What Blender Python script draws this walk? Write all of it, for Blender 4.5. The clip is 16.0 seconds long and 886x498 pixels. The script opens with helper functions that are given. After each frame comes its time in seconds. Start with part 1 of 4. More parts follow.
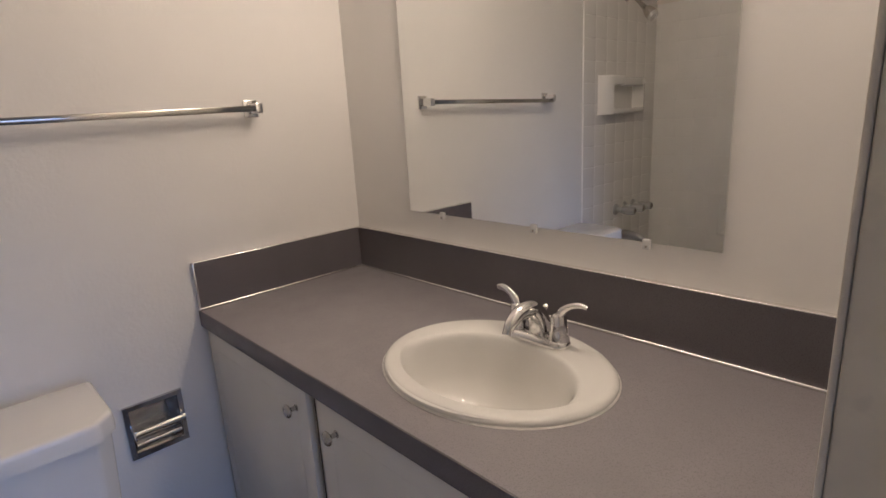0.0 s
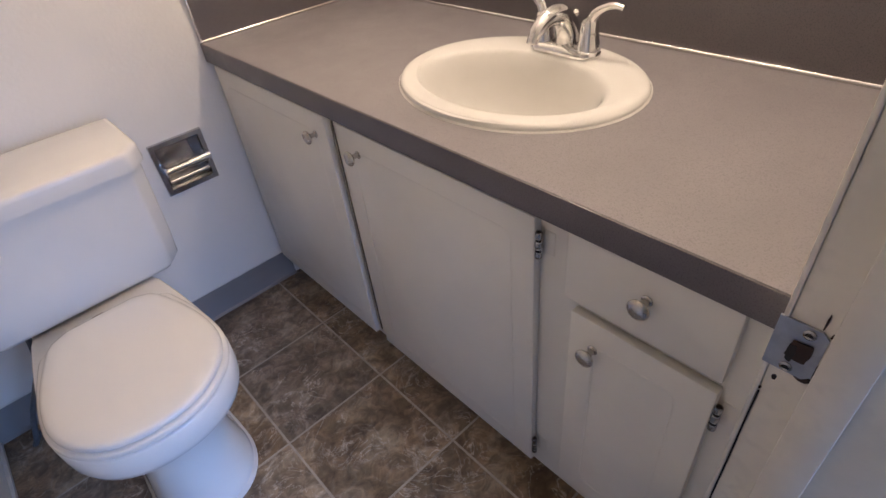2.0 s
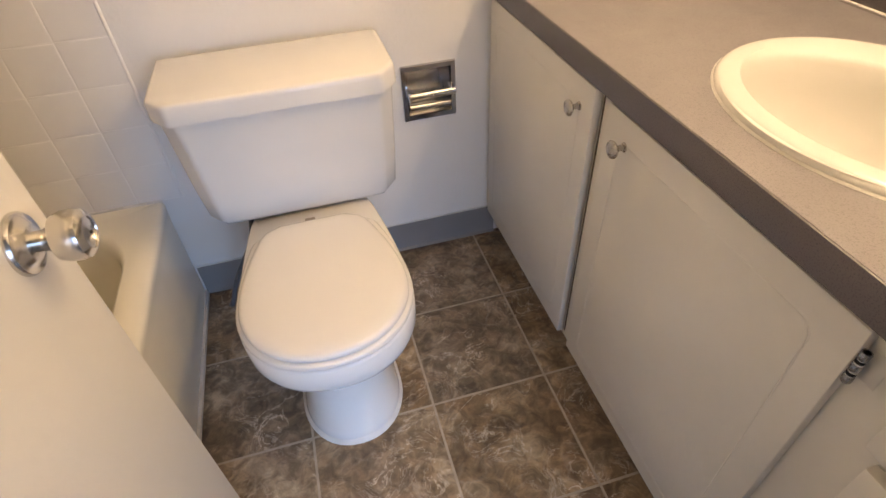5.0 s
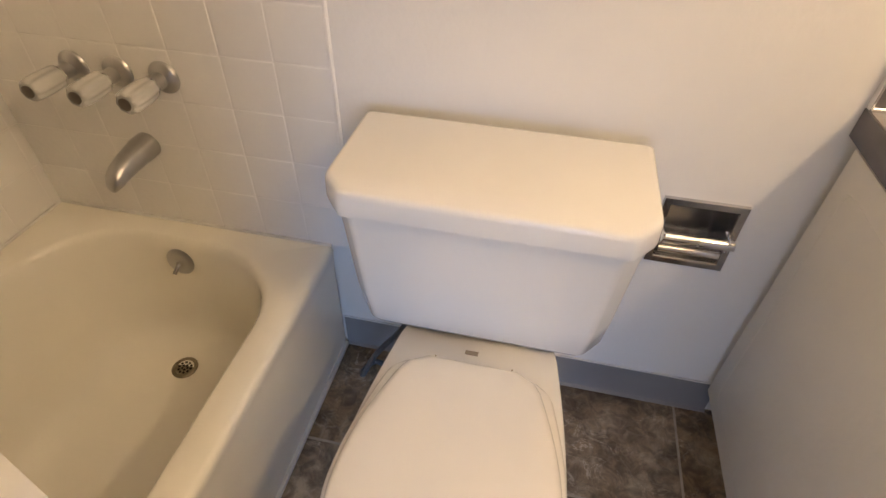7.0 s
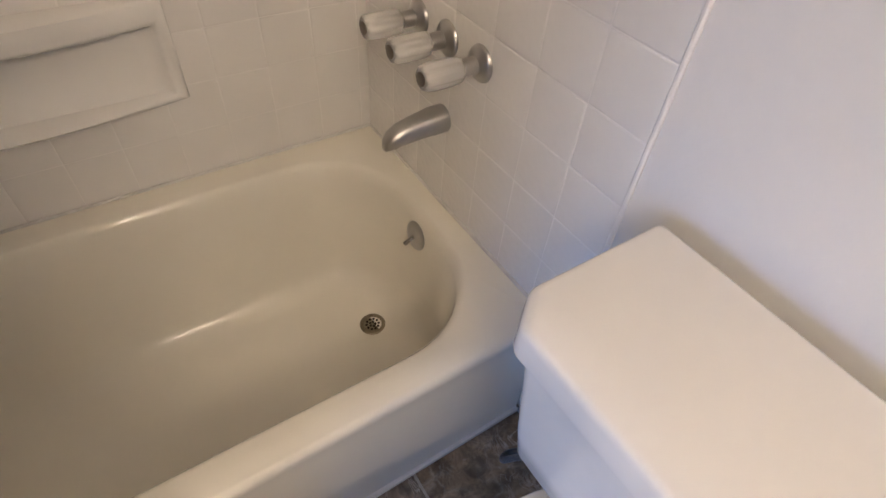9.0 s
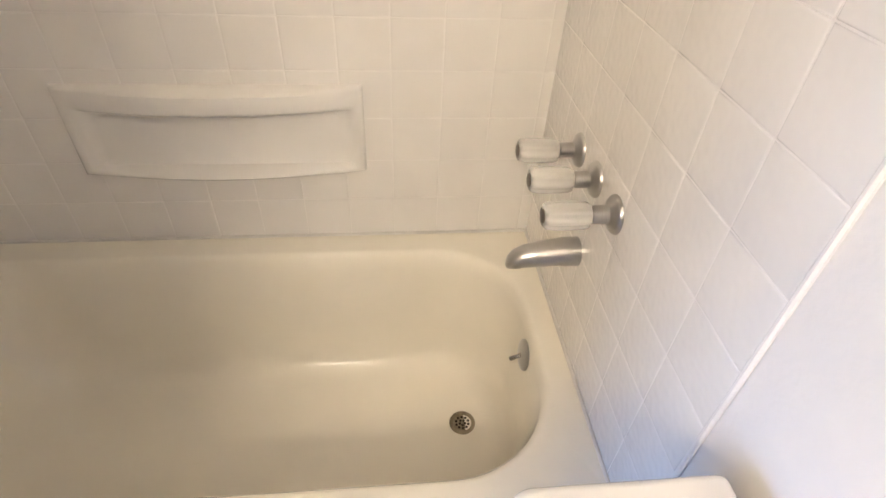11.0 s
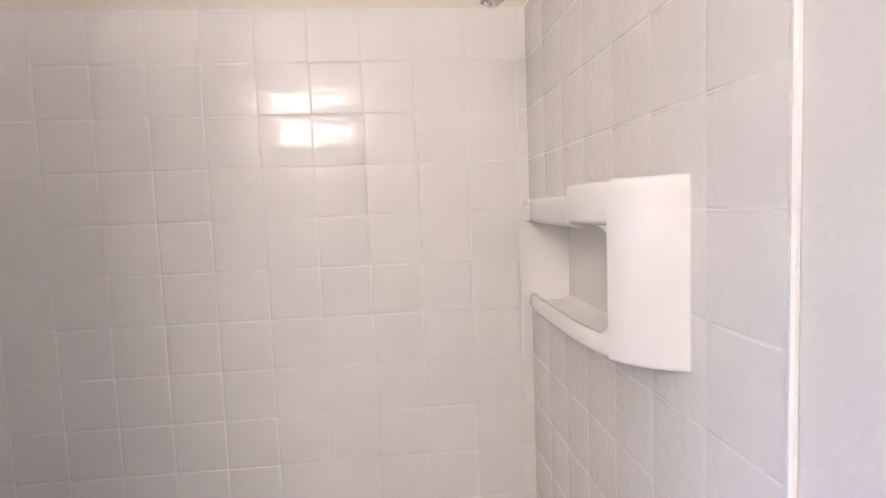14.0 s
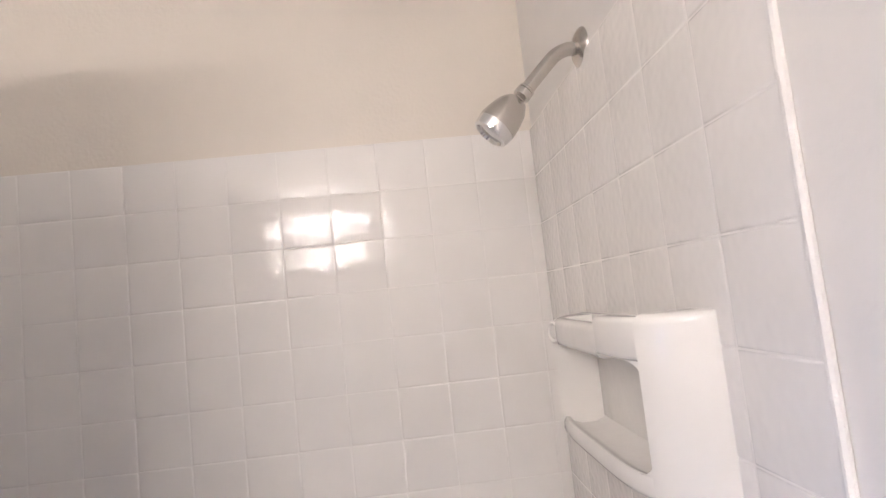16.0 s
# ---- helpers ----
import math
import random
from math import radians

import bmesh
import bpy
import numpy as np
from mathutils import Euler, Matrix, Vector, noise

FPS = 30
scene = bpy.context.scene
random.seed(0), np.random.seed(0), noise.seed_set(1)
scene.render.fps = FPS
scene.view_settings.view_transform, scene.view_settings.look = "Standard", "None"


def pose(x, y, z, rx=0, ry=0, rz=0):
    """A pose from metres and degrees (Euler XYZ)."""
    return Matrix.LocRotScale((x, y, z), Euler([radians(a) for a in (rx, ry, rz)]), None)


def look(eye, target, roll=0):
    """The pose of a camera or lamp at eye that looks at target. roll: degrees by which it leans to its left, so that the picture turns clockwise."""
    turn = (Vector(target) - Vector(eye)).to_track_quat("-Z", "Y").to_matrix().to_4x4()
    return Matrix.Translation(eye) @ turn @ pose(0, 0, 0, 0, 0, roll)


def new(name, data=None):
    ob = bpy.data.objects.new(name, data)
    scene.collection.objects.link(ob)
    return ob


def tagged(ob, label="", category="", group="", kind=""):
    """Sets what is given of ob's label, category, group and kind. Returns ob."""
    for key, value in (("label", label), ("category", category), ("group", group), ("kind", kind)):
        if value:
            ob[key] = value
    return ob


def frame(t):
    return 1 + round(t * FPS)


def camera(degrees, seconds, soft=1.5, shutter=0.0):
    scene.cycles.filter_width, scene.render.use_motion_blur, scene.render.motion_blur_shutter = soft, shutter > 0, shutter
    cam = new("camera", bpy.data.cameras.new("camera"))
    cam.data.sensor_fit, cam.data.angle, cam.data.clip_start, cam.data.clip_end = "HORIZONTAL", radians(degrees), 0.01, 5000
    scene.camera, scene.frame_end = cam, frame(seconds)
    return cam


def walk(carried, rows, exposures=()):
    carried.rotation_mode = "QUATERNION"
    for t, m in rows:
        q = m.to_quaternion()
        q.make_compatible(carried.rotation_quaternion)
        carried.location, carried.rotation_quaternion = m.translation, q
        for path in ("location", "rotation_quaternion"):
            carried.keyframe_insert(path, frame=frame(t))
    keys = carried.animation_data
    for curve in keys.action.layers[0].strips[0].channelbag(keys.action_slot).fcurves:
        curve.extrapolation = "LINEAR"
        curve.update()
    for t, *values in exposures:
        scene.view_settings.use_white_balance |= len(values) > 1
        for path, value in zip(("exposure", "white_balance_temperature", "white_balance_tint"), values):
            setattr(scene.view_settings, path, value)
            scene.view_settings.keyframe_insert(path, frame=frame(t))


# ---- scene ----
cam = camera(79.3, 16.0)
PATH = [
    (0, (1.145, -1.515, 1.324), (2.476, -0.106, 0.833), -3.2),
    (0.5, (1.148, -1.513, 1.295), (2.405, -0.122, 0.597), -4.1),
    (1, (1.144, -1.512, 1.268), (2.318, -0.163, 0.373), -4.9),
    (1.5, (1.137, -1.515, 1.249), (2.216, -0.223, 0.169), -5.9),
    (2, (1.134, -1.513, 1.224), (2.111, -0.296, -0.026), -7.0),
    (2.5, (1.139, -1.508, 1.191), (2.011, -0.371, -0.205), -8.0),
    (3, (1.153, -1.501, 1.172), (1.948, -0.388, -0.287), -8.4),
    (3.5, (1.164, -1.491, 1.182), (1.88, -0.316, -0.269), -8.7),
    (4, (1.173, -1.469, 1.194), (1.76, -0.192, -0.23), -8.2),
    (4.2, (1.168, -1.45, 1.202), (1.701, -0.133, -0.206), -7.6),
    (6.3, (1.134, -1.03, 1.187), (1.146, 0.488, -0.116), 2.5),
    (6.5, (1.137, -0.982, 1.187), (1.07, 0.523, -0.128), 2.3),
    (7, (1.146, -0.869, 1.194), (0.851, 0.59, -0.141), 1.5),
    (7.5, (1.158, -0.782, 1.208), (0.61, 0.592, -0.137), 1.4),
    (8, (1.132, -0.714, 1.202), (0.379, 0.529, -0.172), 2.3),
    (8.5, (1.092, -0.624, 1.184), (0.149, 0.42, -0.237), 3.4),
    (8.7, (1.082, -0.591, 1.175), (0.071, 0.365, -0.262), 4.3),
    (10.8, (1.053, -0.376, 1.218), (-0.393, -0.179, -0.150), 3.5),
    (11, (1.063, -0.366, 1.240), (-0.441, -0.171, -0.063), 3.3),
    (11.5, (1.086, -0.324, 1.296), (-0.566, -0.188, 0.178), 1.3),
    (12, (1.106, -0.316, 1.329), (-0.684, -0.210, 0.443), 0.4),
    (12.5, (1.109, -0.300, 1.359), (-0.766, -0.203, 0.669), -0.3),
    (13, (1.115, -0.292, 1.389), (-0.815, -0.169, 0.878), -0.8),
    (13.5, (1.122, -0.291, 1.416), (-0.845, -0.144, 1.086), -1.4),
    (14, (1.129, -0.295, 1.446), (-0.858, -0.129, 1.289), -2.2),
    (14.5, (1.134, -0.292, 1.468), (-0.859, -0.124, 1.470), -3.1),
    (15, (1.139, -0.294, 1.487), (-0.850, -0.135, 1.618), -4.0),
    (15.5, (1.144, -0.296, 1.502), (-0.842, -0.152, 1.683), -5.0),
    (16, (1.140, -0.301, 1.511), (-0.848, -0.177, 1.687), -6.1),
]
EXPOSURE = [(0.0, -0.14, 5850, 14), (1.0, 0.33, 5830, 15), (2.0, 0.62, 6150, 16), (3.0, 0.90, 6600, 15), (3.5, 0.99, 7150, 14), (4.2, 1.08, 7700, 13), (6.3, 0.86, 8500, 12), (7.5, 0.88, 6950, 12),
            (8.7, 0.84, 6150, 13), (10.8, 1.68, 6100, 9), (11.5, 1.70, 5780, 9), (12.5, 1.62, 5450, 13), (14.0, 1.32, 5250, 16), (16.0, 1.25, 5200, 15)]
walk(cam, [(t, look(eye, target, roll)) for t, eye, target, roll in PATH], EXPOSURE)

# ---- light ----
world = bpy.data.worlds.new("world")
scene.world = world
world.use_nodes = True
wn = world.node_tree
sky = wn.nodes.new("ShaderNodeTexSky")
sky.sky_type = "NISHITA"
sky.sun_disc = False
sky.sun_elevation = radians(40)
sky.sun_rotation = radians(200)
wn.links.new(sky.outputs[0], wn.nodes["Background"].inputs[0])
wn.nodes["Background"].inputs[1].default_value = 0.1

BULB_STRENGTH = 58.0
BULB_COLOUR = (1.0, 0.80, 0.585)
SKY_COLOUR = (0.20, 0.44, 1.0)


def area_lamp(name, m, sx, sy, watts, colour):
    data = bpy.data.lights.new(name, "AREA")
    data.shape, data.size, data.size_y, data.energy, data.color = "RECTANGLE", sx, sy, watts, colour
    ob = new(name, data)
    ob.matrix_basis = m
    return ob


# daylight that comes in by the hall window
hall_light = area_lamp("hall_window_light", look((1.62, -3.24, 0.95), (1.25, -0.6, -0.5)), 1.3, 1.5, 7.2, SKY_COLOUR)
hall_light.data.spread = radians(75)   # narrow beam tipped down, to keep the blue off the upper walls

# ---- plan, in metres ----
WX = 2.185          # wall behind the vanity
EY = -1.457         # inner face of the wall with the door
EO = -1.585         # its hall face
DX0, DX1 = 0.835, 1.53   # door opening
CEIL = 2.44
TILE_TOP, TU, TV = 1.862, 0.1085, 0.1070
TILE_EDGE = 0.757
RIM = 0.360
LW = -0.022         # tile face of the long tub wall


# ---- materials ----
def shader(name, colour, rough=0.5, metal=0.0, vary=0.0, vscale=8.0, bump=0.0, bscale=200.0, fine=0.0, fscale=300.0,
           coat=0.0, tint=None, island=0.0, rvary=0.0, detail=4.0, glaze=False):
    """A principled material with colour varied at a coarse and a fine scale, relief, and a little unevenness of gloss."""
    m = bpy.data.materials.new(name)
    m.use_nodes = True
    nt = m.node_tree
    b = nt.nodes["Principled BSDF"]
    b.inputs["Roughness"].default_value = rough
    b.inputs["Metallic"].default_value = metal
    b.inputs["Coat Weight"].default_value = coat
    b.inputs["Coat Roughness"].default_value = 0.08
    geo = nt.nodes.new("ShaderNodeNewGeometry")

    def noisy(scale, det=detail):
        n = nt.nodes.new("ShaderNodeTexNoise")
        n.inputs["Scale"].default_value = scale
        n.inputs["Detail"].default_value = det
        nt.links.new(geo.outputs["Position"], n.inputs["Vector"])
        return n.outputs[0]

    def mixed(fac, a, c):
        mx = nt.nodes.new("ShaderNodeMix")
        mx.data_type = "RGBA"
        for sock, v in ((mx.inputs[0], fac), (mx.inputs[6], a), (mx.inputs[7], c)):
            if isinstance(v, (float, int)):
                sock.default_value = v
            elif isinstance(v, tuple):
                sock.default_value = (*v, 1)
            else:
                nt.links.new(v, sock)
        return mx.outputs[2]

    def ramped(v, lo, hi, a=0.0, c=1.0):
        r = nt.nodes.new("ShaderNodeMapRange")
        nt.links.new(v, r.inputs[0])
        for i, x in enumerate((lo, hi, a, c)):
            r.inputs[i + 1].default_value = x
        return r.outputs[0]

    col = colour
    if vary:
        other = tint or tuple(c * (1 - vary) for c in colour)
        col = mixed(ramped(noisy(vscale), 0.35, 0.65), colour, other)
    if fine:
        dark = mixed(1.0, (0, 0, 0), tuple(c * (1 - fine) for c in (tint or colour)))
        col = mixed(ramped(noisy(fscale, 2.0), 0.52, 0.66), col, dark)
    if island:
        info = nt.nodes.new("ShaderNodeObjectInfo")
        col = mixed(ramped(info.outputs["Random"], 0, 1, 0, island), col, tuple(c * 0.8 for c in colour))
    if isinstance(col, tuple):
        b.inputs["Base Color"].default_value = (*col, 1)
    else:
        nt.links.new(col, b.inputs["Base Color"])
    if rvary:
        nt.links.new(ramped(noisy(vscale * 3), 0.3, 0.7, max(0.01, rough - rvary), rough + rvary), b.inputs["Roughness"])
    if bump:
        bp = nt.nodes.new("ShaderNodeBump")
        bp.inputs["Strength"].default_value = 1.0
        bp.inputs["Distance"].default_value = bump
        nt.links.new(noisy(bscale), bp.inputs["Height"])
        nt.links.new(bp.outputs[0], b.inputs["Coat Normal" if glaze else "Normal"])
    if glaze:
        b.inputs["Coat Roughness"].default_value = 0.02
        b.inputs["Specular IOR Level"].default_value = 0.0
    return m


def floor_material():
    """Vinyl tile printed as slate: brown and grey clouds, pale and dark veins, a shift of tone from tile to tile."""
    m = bpy.data.materials.new("slate_vinyl")
    m.use_nodes = True
    nt = m.node_tree
    b = nt.nodes["Principled BSDF"]
    geo = nt.nodes.new("ShaderNodeNewGeometry")
    info = nt.nodes.new("ShaderNodeObjectInfo")
    shift = nt.nodes.new("ShaderNodeVectorMath")
    shift.operation = "MULTIPLY_ADD"
    nt.links.new(info.outputs["Random"], shift.inputs[0])
    shift.inputs[1].default_value = (7.3, 3.1, 5.7)
    nt.links.new(geo.outputs["Position"], shift.inputs[2])

    def noisy(scale, det, dist=0.0, rough=0.55):
        n = nt.nodes.new("ShaderNodeTexNoise")
        for k, v in (("Scale", scale), ("Detail", det), ("Distortion", dist), ("Roughness", rough)):
            n.inputs[k].default_value = v
        nt.links.new(shift.outputs[0], n.inputs["Vector"])
        return n.outputs[0]

    def ramp(v, stops):
        r = nt.nodes.new("ShaderNodeValToRGB")
        e = r.color_ramp.elements
        while len(e) < len(stops):
            e.new(0.5)
        for el, (p, c) in zip(e, stops):
            el.position, el.color = p, (*c, 1)
        nt.links.new(v, r.inputs[0])
        return r.outputs[0]

    def mix(f, a, c, mode="MIX"):
        mx = nt.nodes.new("ShaderNodeMix")
        mx.data_type, mx.blend_type = "RGBA", mode
        nt.links.new(f, mx.inputs[0]) if not isinstance(f, float) else None
        if isinstance(f, float):
            mx.inputs[0].default_value = f
        nt.links.new(a, mx.inputs[6])
        nt.links.new(c, mx.inputs[7])
        return mx.outputs[2]

    brown = ramp(noisy(8, 9, 0.35, 0.66), [(0.36, (0.140, 0.092, 0.050)), (0.455, (0.195, 0.134, 0.076)), (0.535, (0.245, 0.176, 0.106)), (0.63, (0.32, 0.255, 0.17))])
    grey = ramp(noisy(9, 9, 0.35, 0.68), [(0.37, (0.128, 0.094, 0.064)), (0.46, (0.178, 0.138, 0.096)), (0.535, (0.230, 0.184, 0.134)), (0.62, (0.34, 0.29, 0.22))])
    tone = nt.nodes.new("ShaderNodeMapRange")
    nt.links.new(info.outputs["Random"], tone.inputs[0])
    tone.interpolation_type = "SMOOTHSTEP"
    tone.inputs[1].default_value, tone.inputs[2].default_value, tone.inputs[3].default_value, tone.inputs[4].default_value = 0.3, 0.8, 0.0, 0.75
    col = mix(tone.outputs[0], brown, grey)
    veins = ramp(noisy(13, 5, 1.1, 0.62), [(0.480, (0, 0, 0)), (0.497, (1, 1, 1)), (0.503, (1, 1, 1)), (0.520, (0, 0, 0))])
    pale = nt.nodes.new("ShaderNodeRGB")
    pale.outputs[0].default_value = (0.46, 0.41, 0.34, 1)
    vf = nt.nodes.new("ShaderNodeMath")
    vf.operation = "MULTIPLY"
    nt.links.new(veins, vf.inputs[0])
    nt.links.new(ramp(noisy(6, 3), [(0.44, (0, 0, 0)), (0.60, (0.95, 0.95, 0.95))]), vf.inputs[1])
    col = mix(vf.outputs[0], col, pale.outputs[0])
    warp = nt.nodes.new("ShaderNodeTexNoise")
    warp.inputs["Scale"].default_value, warp.inputs["Detail"].default_value = 18, 5
    nt.links.new(shift.outputs[0], warp.inputs["Vector"])
    bend = nt.nodes.new("ShaderNodeVectorMath")
    bend.operation = "MULTIPLY_ADD"
    nt.links.new(warp.outputs["Color"], bend.inputs[0])
    bend.inputs[1].default_value = (0.07, 0.07, 0.07)
    nt.links.new(shift.outputs[0], bend.inputs[2])
    cells = nt.nodes.new("ShaderNodeTexVoronoi")
    cells.feature = "DISTANCE_TO_EDGE"
    cells.inputs["Scale"].default_value = 17
    nt.links.new(bend.outputs[0], cells.inputs["Vector"])
    lines = ramp(cells.outputs["Distance"], [(0.0, (1, 1, 1)), (0.05, (0.45, 0.45, 0.45)), (0.12, (0, 0, 0))])
    lf = nt.nodes.new("ShaderNodeMath")
    lf.operation = "MULTIPLY"
    nt.links.new(lines, lf.inputs[0])
    nt.links.new(ramp(noisy(7, 4), [(0.46, (0, 0, 0)), (0.66, (0.42, 0.42, 0.42))]), lf.inputs[1])
    col = mix(lf.outputs[0], col, pale.outputs[0])
    speck = ramp(noisy(26, 6, 0.9, 0.64), [(0.37, (0.64, 0.62, 0.60)), (0.50, (1.0, 1.0, 1.0)), (0.62, (1.42, 1.41, 1.39))])
    col = mix(1.0, col, speck, "MULTIPLY")
    patch = ramp(noisy(4.5, 4, 0.2, 0.6), [(0.36, (0.80, 0.78, 0.76)), (0.64, (1.22, 1.19, 1.16))])
    col = mix(1.0, col, patch, "MULTIPLY")
    nt.links.new(col, b.inputs["Base Color"])
    b.inputs["Roughness"].default_value = 0.42
    bp = nt.nodes.new("ShaderNodeBump")
    bp.inputs["Distance"].default_value = 0.0012
    nt.links.new(noisy(30, 5, 0.8), bp.inputs["Height"])
    nt.links.new(bp.outputs[0], b.inputs["Normal"])
    return m


def clear_plastic():
    m = bpy.data.materials.new("clear_acrylic")
    m.use_nodes = True
    b = m.node_tree.nodes["Principled BSDF"]
    b.inputs["Base Color"].default_value = (0.98, 0.965, 0.93, 1)
    b.inputs["Transmission Weight"].default_value = 0.62
    b.inputs["Roughness"].default_value = 0.14
    b.inputs["IOR"].default_value = 1.49
    return m


def glowing(name, colour, strength):
    m = bpy.data.materials.new(name)
    m.use_nodes = True
    b = m.node_tree.nodes["Principled BSDF"]
    b.inputs["Base Color"].default_value = (0.9, 0.88, 0.85, 1)
    b.inputs["Emission Color"].default_value = (*colour, 1)
    b.inputs["Emission Strength"].default_value = strength
    return m


PAINT = shader("wall_paint", (0.85, 0.825, 0.79), 0.55, vary=0.03, vscale=3, bump=0.0006, bscale=95)
SURROUND_PAINT = shader("cream_wall_paint", (0.80, 0.745, 0.66), 0.5, vary=0.03, vscale=3, bump=0.001, bscale=110)
CEILING = shader("ceiling_paint", (0.86, 0.85, 0.83), 0.8, vary=0.02, vscale=5, bump=0.003, bscale=70)
CABINET = shader("cabinet_paint", (0.79, 0.765, 0.71), 0.38, vary=0.05, vscale=5, bump=0.0006, bscale=60, rvary=0.08)
DOOR_PAINT = shader("door_paint", (0.82, 0.785, 0.72), 0.42, vary=0.03, vscale=4, bump=0.0005, bscale=60)
JAMB = shader("chipped_jamb_paint", (0.78, 0.725, 0.63), 0.42, vary=0.10, vscale=14, bump=0.0012, bscale=40, fine=0.1, fscale=55)
# One laminate, two tones: shade on its upright faces is put into the darker.
SHADED_LAMINATE = shader("grey_laminate_shaded", (0.150, 0.134, 0.140), 0.36, vary=0.08, vscale=6, bump=0.0002, bscale=700, fine=0.32, fscale=470, rvary=0.05)
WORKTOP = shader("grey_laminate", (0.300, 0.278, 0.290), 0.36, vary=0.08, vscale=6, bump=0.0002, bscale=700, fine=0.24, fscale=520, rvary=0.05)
GROOVE = shader("bare_board", (0.30, 0.24, 0.15), 0.7, vary=0.25, vscale=30)
CERAMIC = shader("vitreous_china", (0.84, 0.815, 0.775), 0.06, vary=0.02, vscale=6, bump=0.0003, bscale=14)
SINK_CHINA = shader("sink_china", (0.84, 0.82, 0.775), 0.05, vary=0.02, vscale=6, bump=0.0002, bscale=14)
SEAT = shader("seat_plastic", (0.80, 0.765, 0.71), 0.20, vary=0.02, vscale=5, bump=0.0002, bscale=40)
ENAMEL = shader("tub_enamel", (0.905, 0.86, 0.75), 0.075, vary=0.04, vscale=4, bump=0.0004, bscale=12)
TILE = shader("tile_glaze", (0.885, 0.86, 0.825), 0.5, vary=0.025, vscale=9, bump=0.0008, bscale=88, island=0.06, detail=0.0, coat=1.0, glaze=True)
DISH = shader("dish_glaze", (0.87, 0.85, 0.815), 0.12, vary=0.02, vscale=9, bump=0.0006, bscale=30)
GROUT = shader("white_grout", (0.90, 0.875, 0.84), 0.8, vary=0.06, vscale=20, bump=0.001, bscale=300)
CAULK = shader("caulk", (0.76, 0.735, 0.69), 0.5, vary=0.12, vscale=25, bump=0.001, bscale=60)
CHROME = shader("chrome", (0.80, 0.79, 0.78), 0.08, metal=1, rvary=0.04, vscale=12)
WORN_CHROME = shader("worn_chrome", (0.46, 0.45, 0.44), 0.24, metal=1, vary=0.12, vscale=40, rvary=0.05)
DULL_CHROME = shader("dull_chrome", (0.50, 0.49, 0.48), 0.28, metal=1, vary=0.05, vscale=40)
RECESS = shader("smoked_chrome", (0.58, 0.57, 0.57), 0.15, metal=1, vary=0.2, vscale=30, rvary=0.05)
BRONZE = shader("tarnished_brass", (0.34, 0.29, 0.21), 0.3, metal=1, vary=0.35, vscale=60)
RAIL = shader("hazy_chrome", (0.60, 0.57, 0.53), 0.16, metal=1, vary=0.15, vscale=20, rvary=0.06)
SATIN = shader("satin_chrome", (0.66, 0.64, 0.61), 0.20, metal=1, rvary=0.05, vscale=30)
NICKEL = shader("brushed_nickel", (0.58, 0.55, 0.51), 0.26, metal=1, vary=0.04, vscale=30)
STEEL = shader("dull_strike_steel", (0.40, 0.42, 0.46), 0.45, metal=0.7, vary=0.2, vscale=50, rvary=0.1)
TRIM_METAL = shader("aluminium_cove", (0.90, 0.885, 0.86), 0.20, metal=1, vary=0.05, vscale=20)
DARK = shader("dark_hole", (0.018, 0.014, 0.012), 0.8, vary=0.3, vscale=80)
# flat brown for the shadow line beside the first cabinet door
GAP_SHADE = shader("brown_gap_shade", (0.13, 0.105, 0.08), 0.8, vary=0.3, vscale=40)
RUST = shader("rusty_hole", (0.055, 0.022, 0.012), 0.8, vary=0.6, vscale=60, tint=(0.012, 0.008, 0.007))
RUBBER = shader("grey_vinyl_base", (0.27, 0.255, 0.25), 0.40, vary=0.1, vscale=6, bump=0.0004, bscale=40)
HOSE = shader("grey_hose", (0.10, 0.10, 0.105), 0.35, vary=0.2, vscale=90, bump=0.001, bscale=500)
MIRROR = shader("mirror_silver", (0.86, 0.87, 0.86), 0.012, metal=1)
CLIP = shader("clear_clip", (0.72, 0.71, 0.69), 0.2)
LABEL = shader("grey_print", (0.28, 0.24, 0.20), 0.5)
BUTTON = shader("tap_button", (0.13, 0.105, 0.085), 0.35, metal=0.4)
SLATE = floor_material()
JOINT = shader("floor_joint", (0.50, 0.43, 0.34), 0.6, vary=0.25, vscale=30, bump=0.0006, bscale=200)
CARPET = shader("hall_carpet", (0.30, 0.26, 0.21), 0.9, vary=0.2, vscale=40, bump=0.004, bscale=400)
ACRYLIC = clear_plastic()
BULB = glowing("bulb_glass", BULB_COLOUR, BULB_STRENGTH)


# ---- mesh helpers ----
def mesh_of(name, bm, mat, smooth=35):
    me = bpy.data.meshes.new(name)
    bmesh.ops.recalc_face_normals(bm, faces=bm.faces)
    bm.to_mesh(me)
    bm.free()
    me.materials.append(mat)
    if smooth:
        for p in me.polygons:
            p.use_smooth = True
        me.set_sharp_from_angle(angle=radians(smooth))
    return me


def thing(name, x, y, z, label, category, group="", kind=""):
    ob = new(name)
    ob.location = (x, y, z)
    ob.empty_display_size = 0.05
    return tagged(ob, label, category, group, kind)


def part(name, bm, mat, parent, label="", smooth=35):
    """One mesh, given in world metres, as a child of a thing or of a part."""
    ob = new(name, mesh_of(name, bm, mat, smooth))
    ob.parent = parent
    if parent.type == "EMPTY":
        ob.matrix_parent_inverse = Matrix.Translation(parent.location).inverted()
    return tagged(ob, label)


def solid(name, bm, mat, label, category, kind="", smooth=35, group=""):
    return tagged(new(name, mesh_of(name, bm, mat, smooth)), label, category, group, kind)


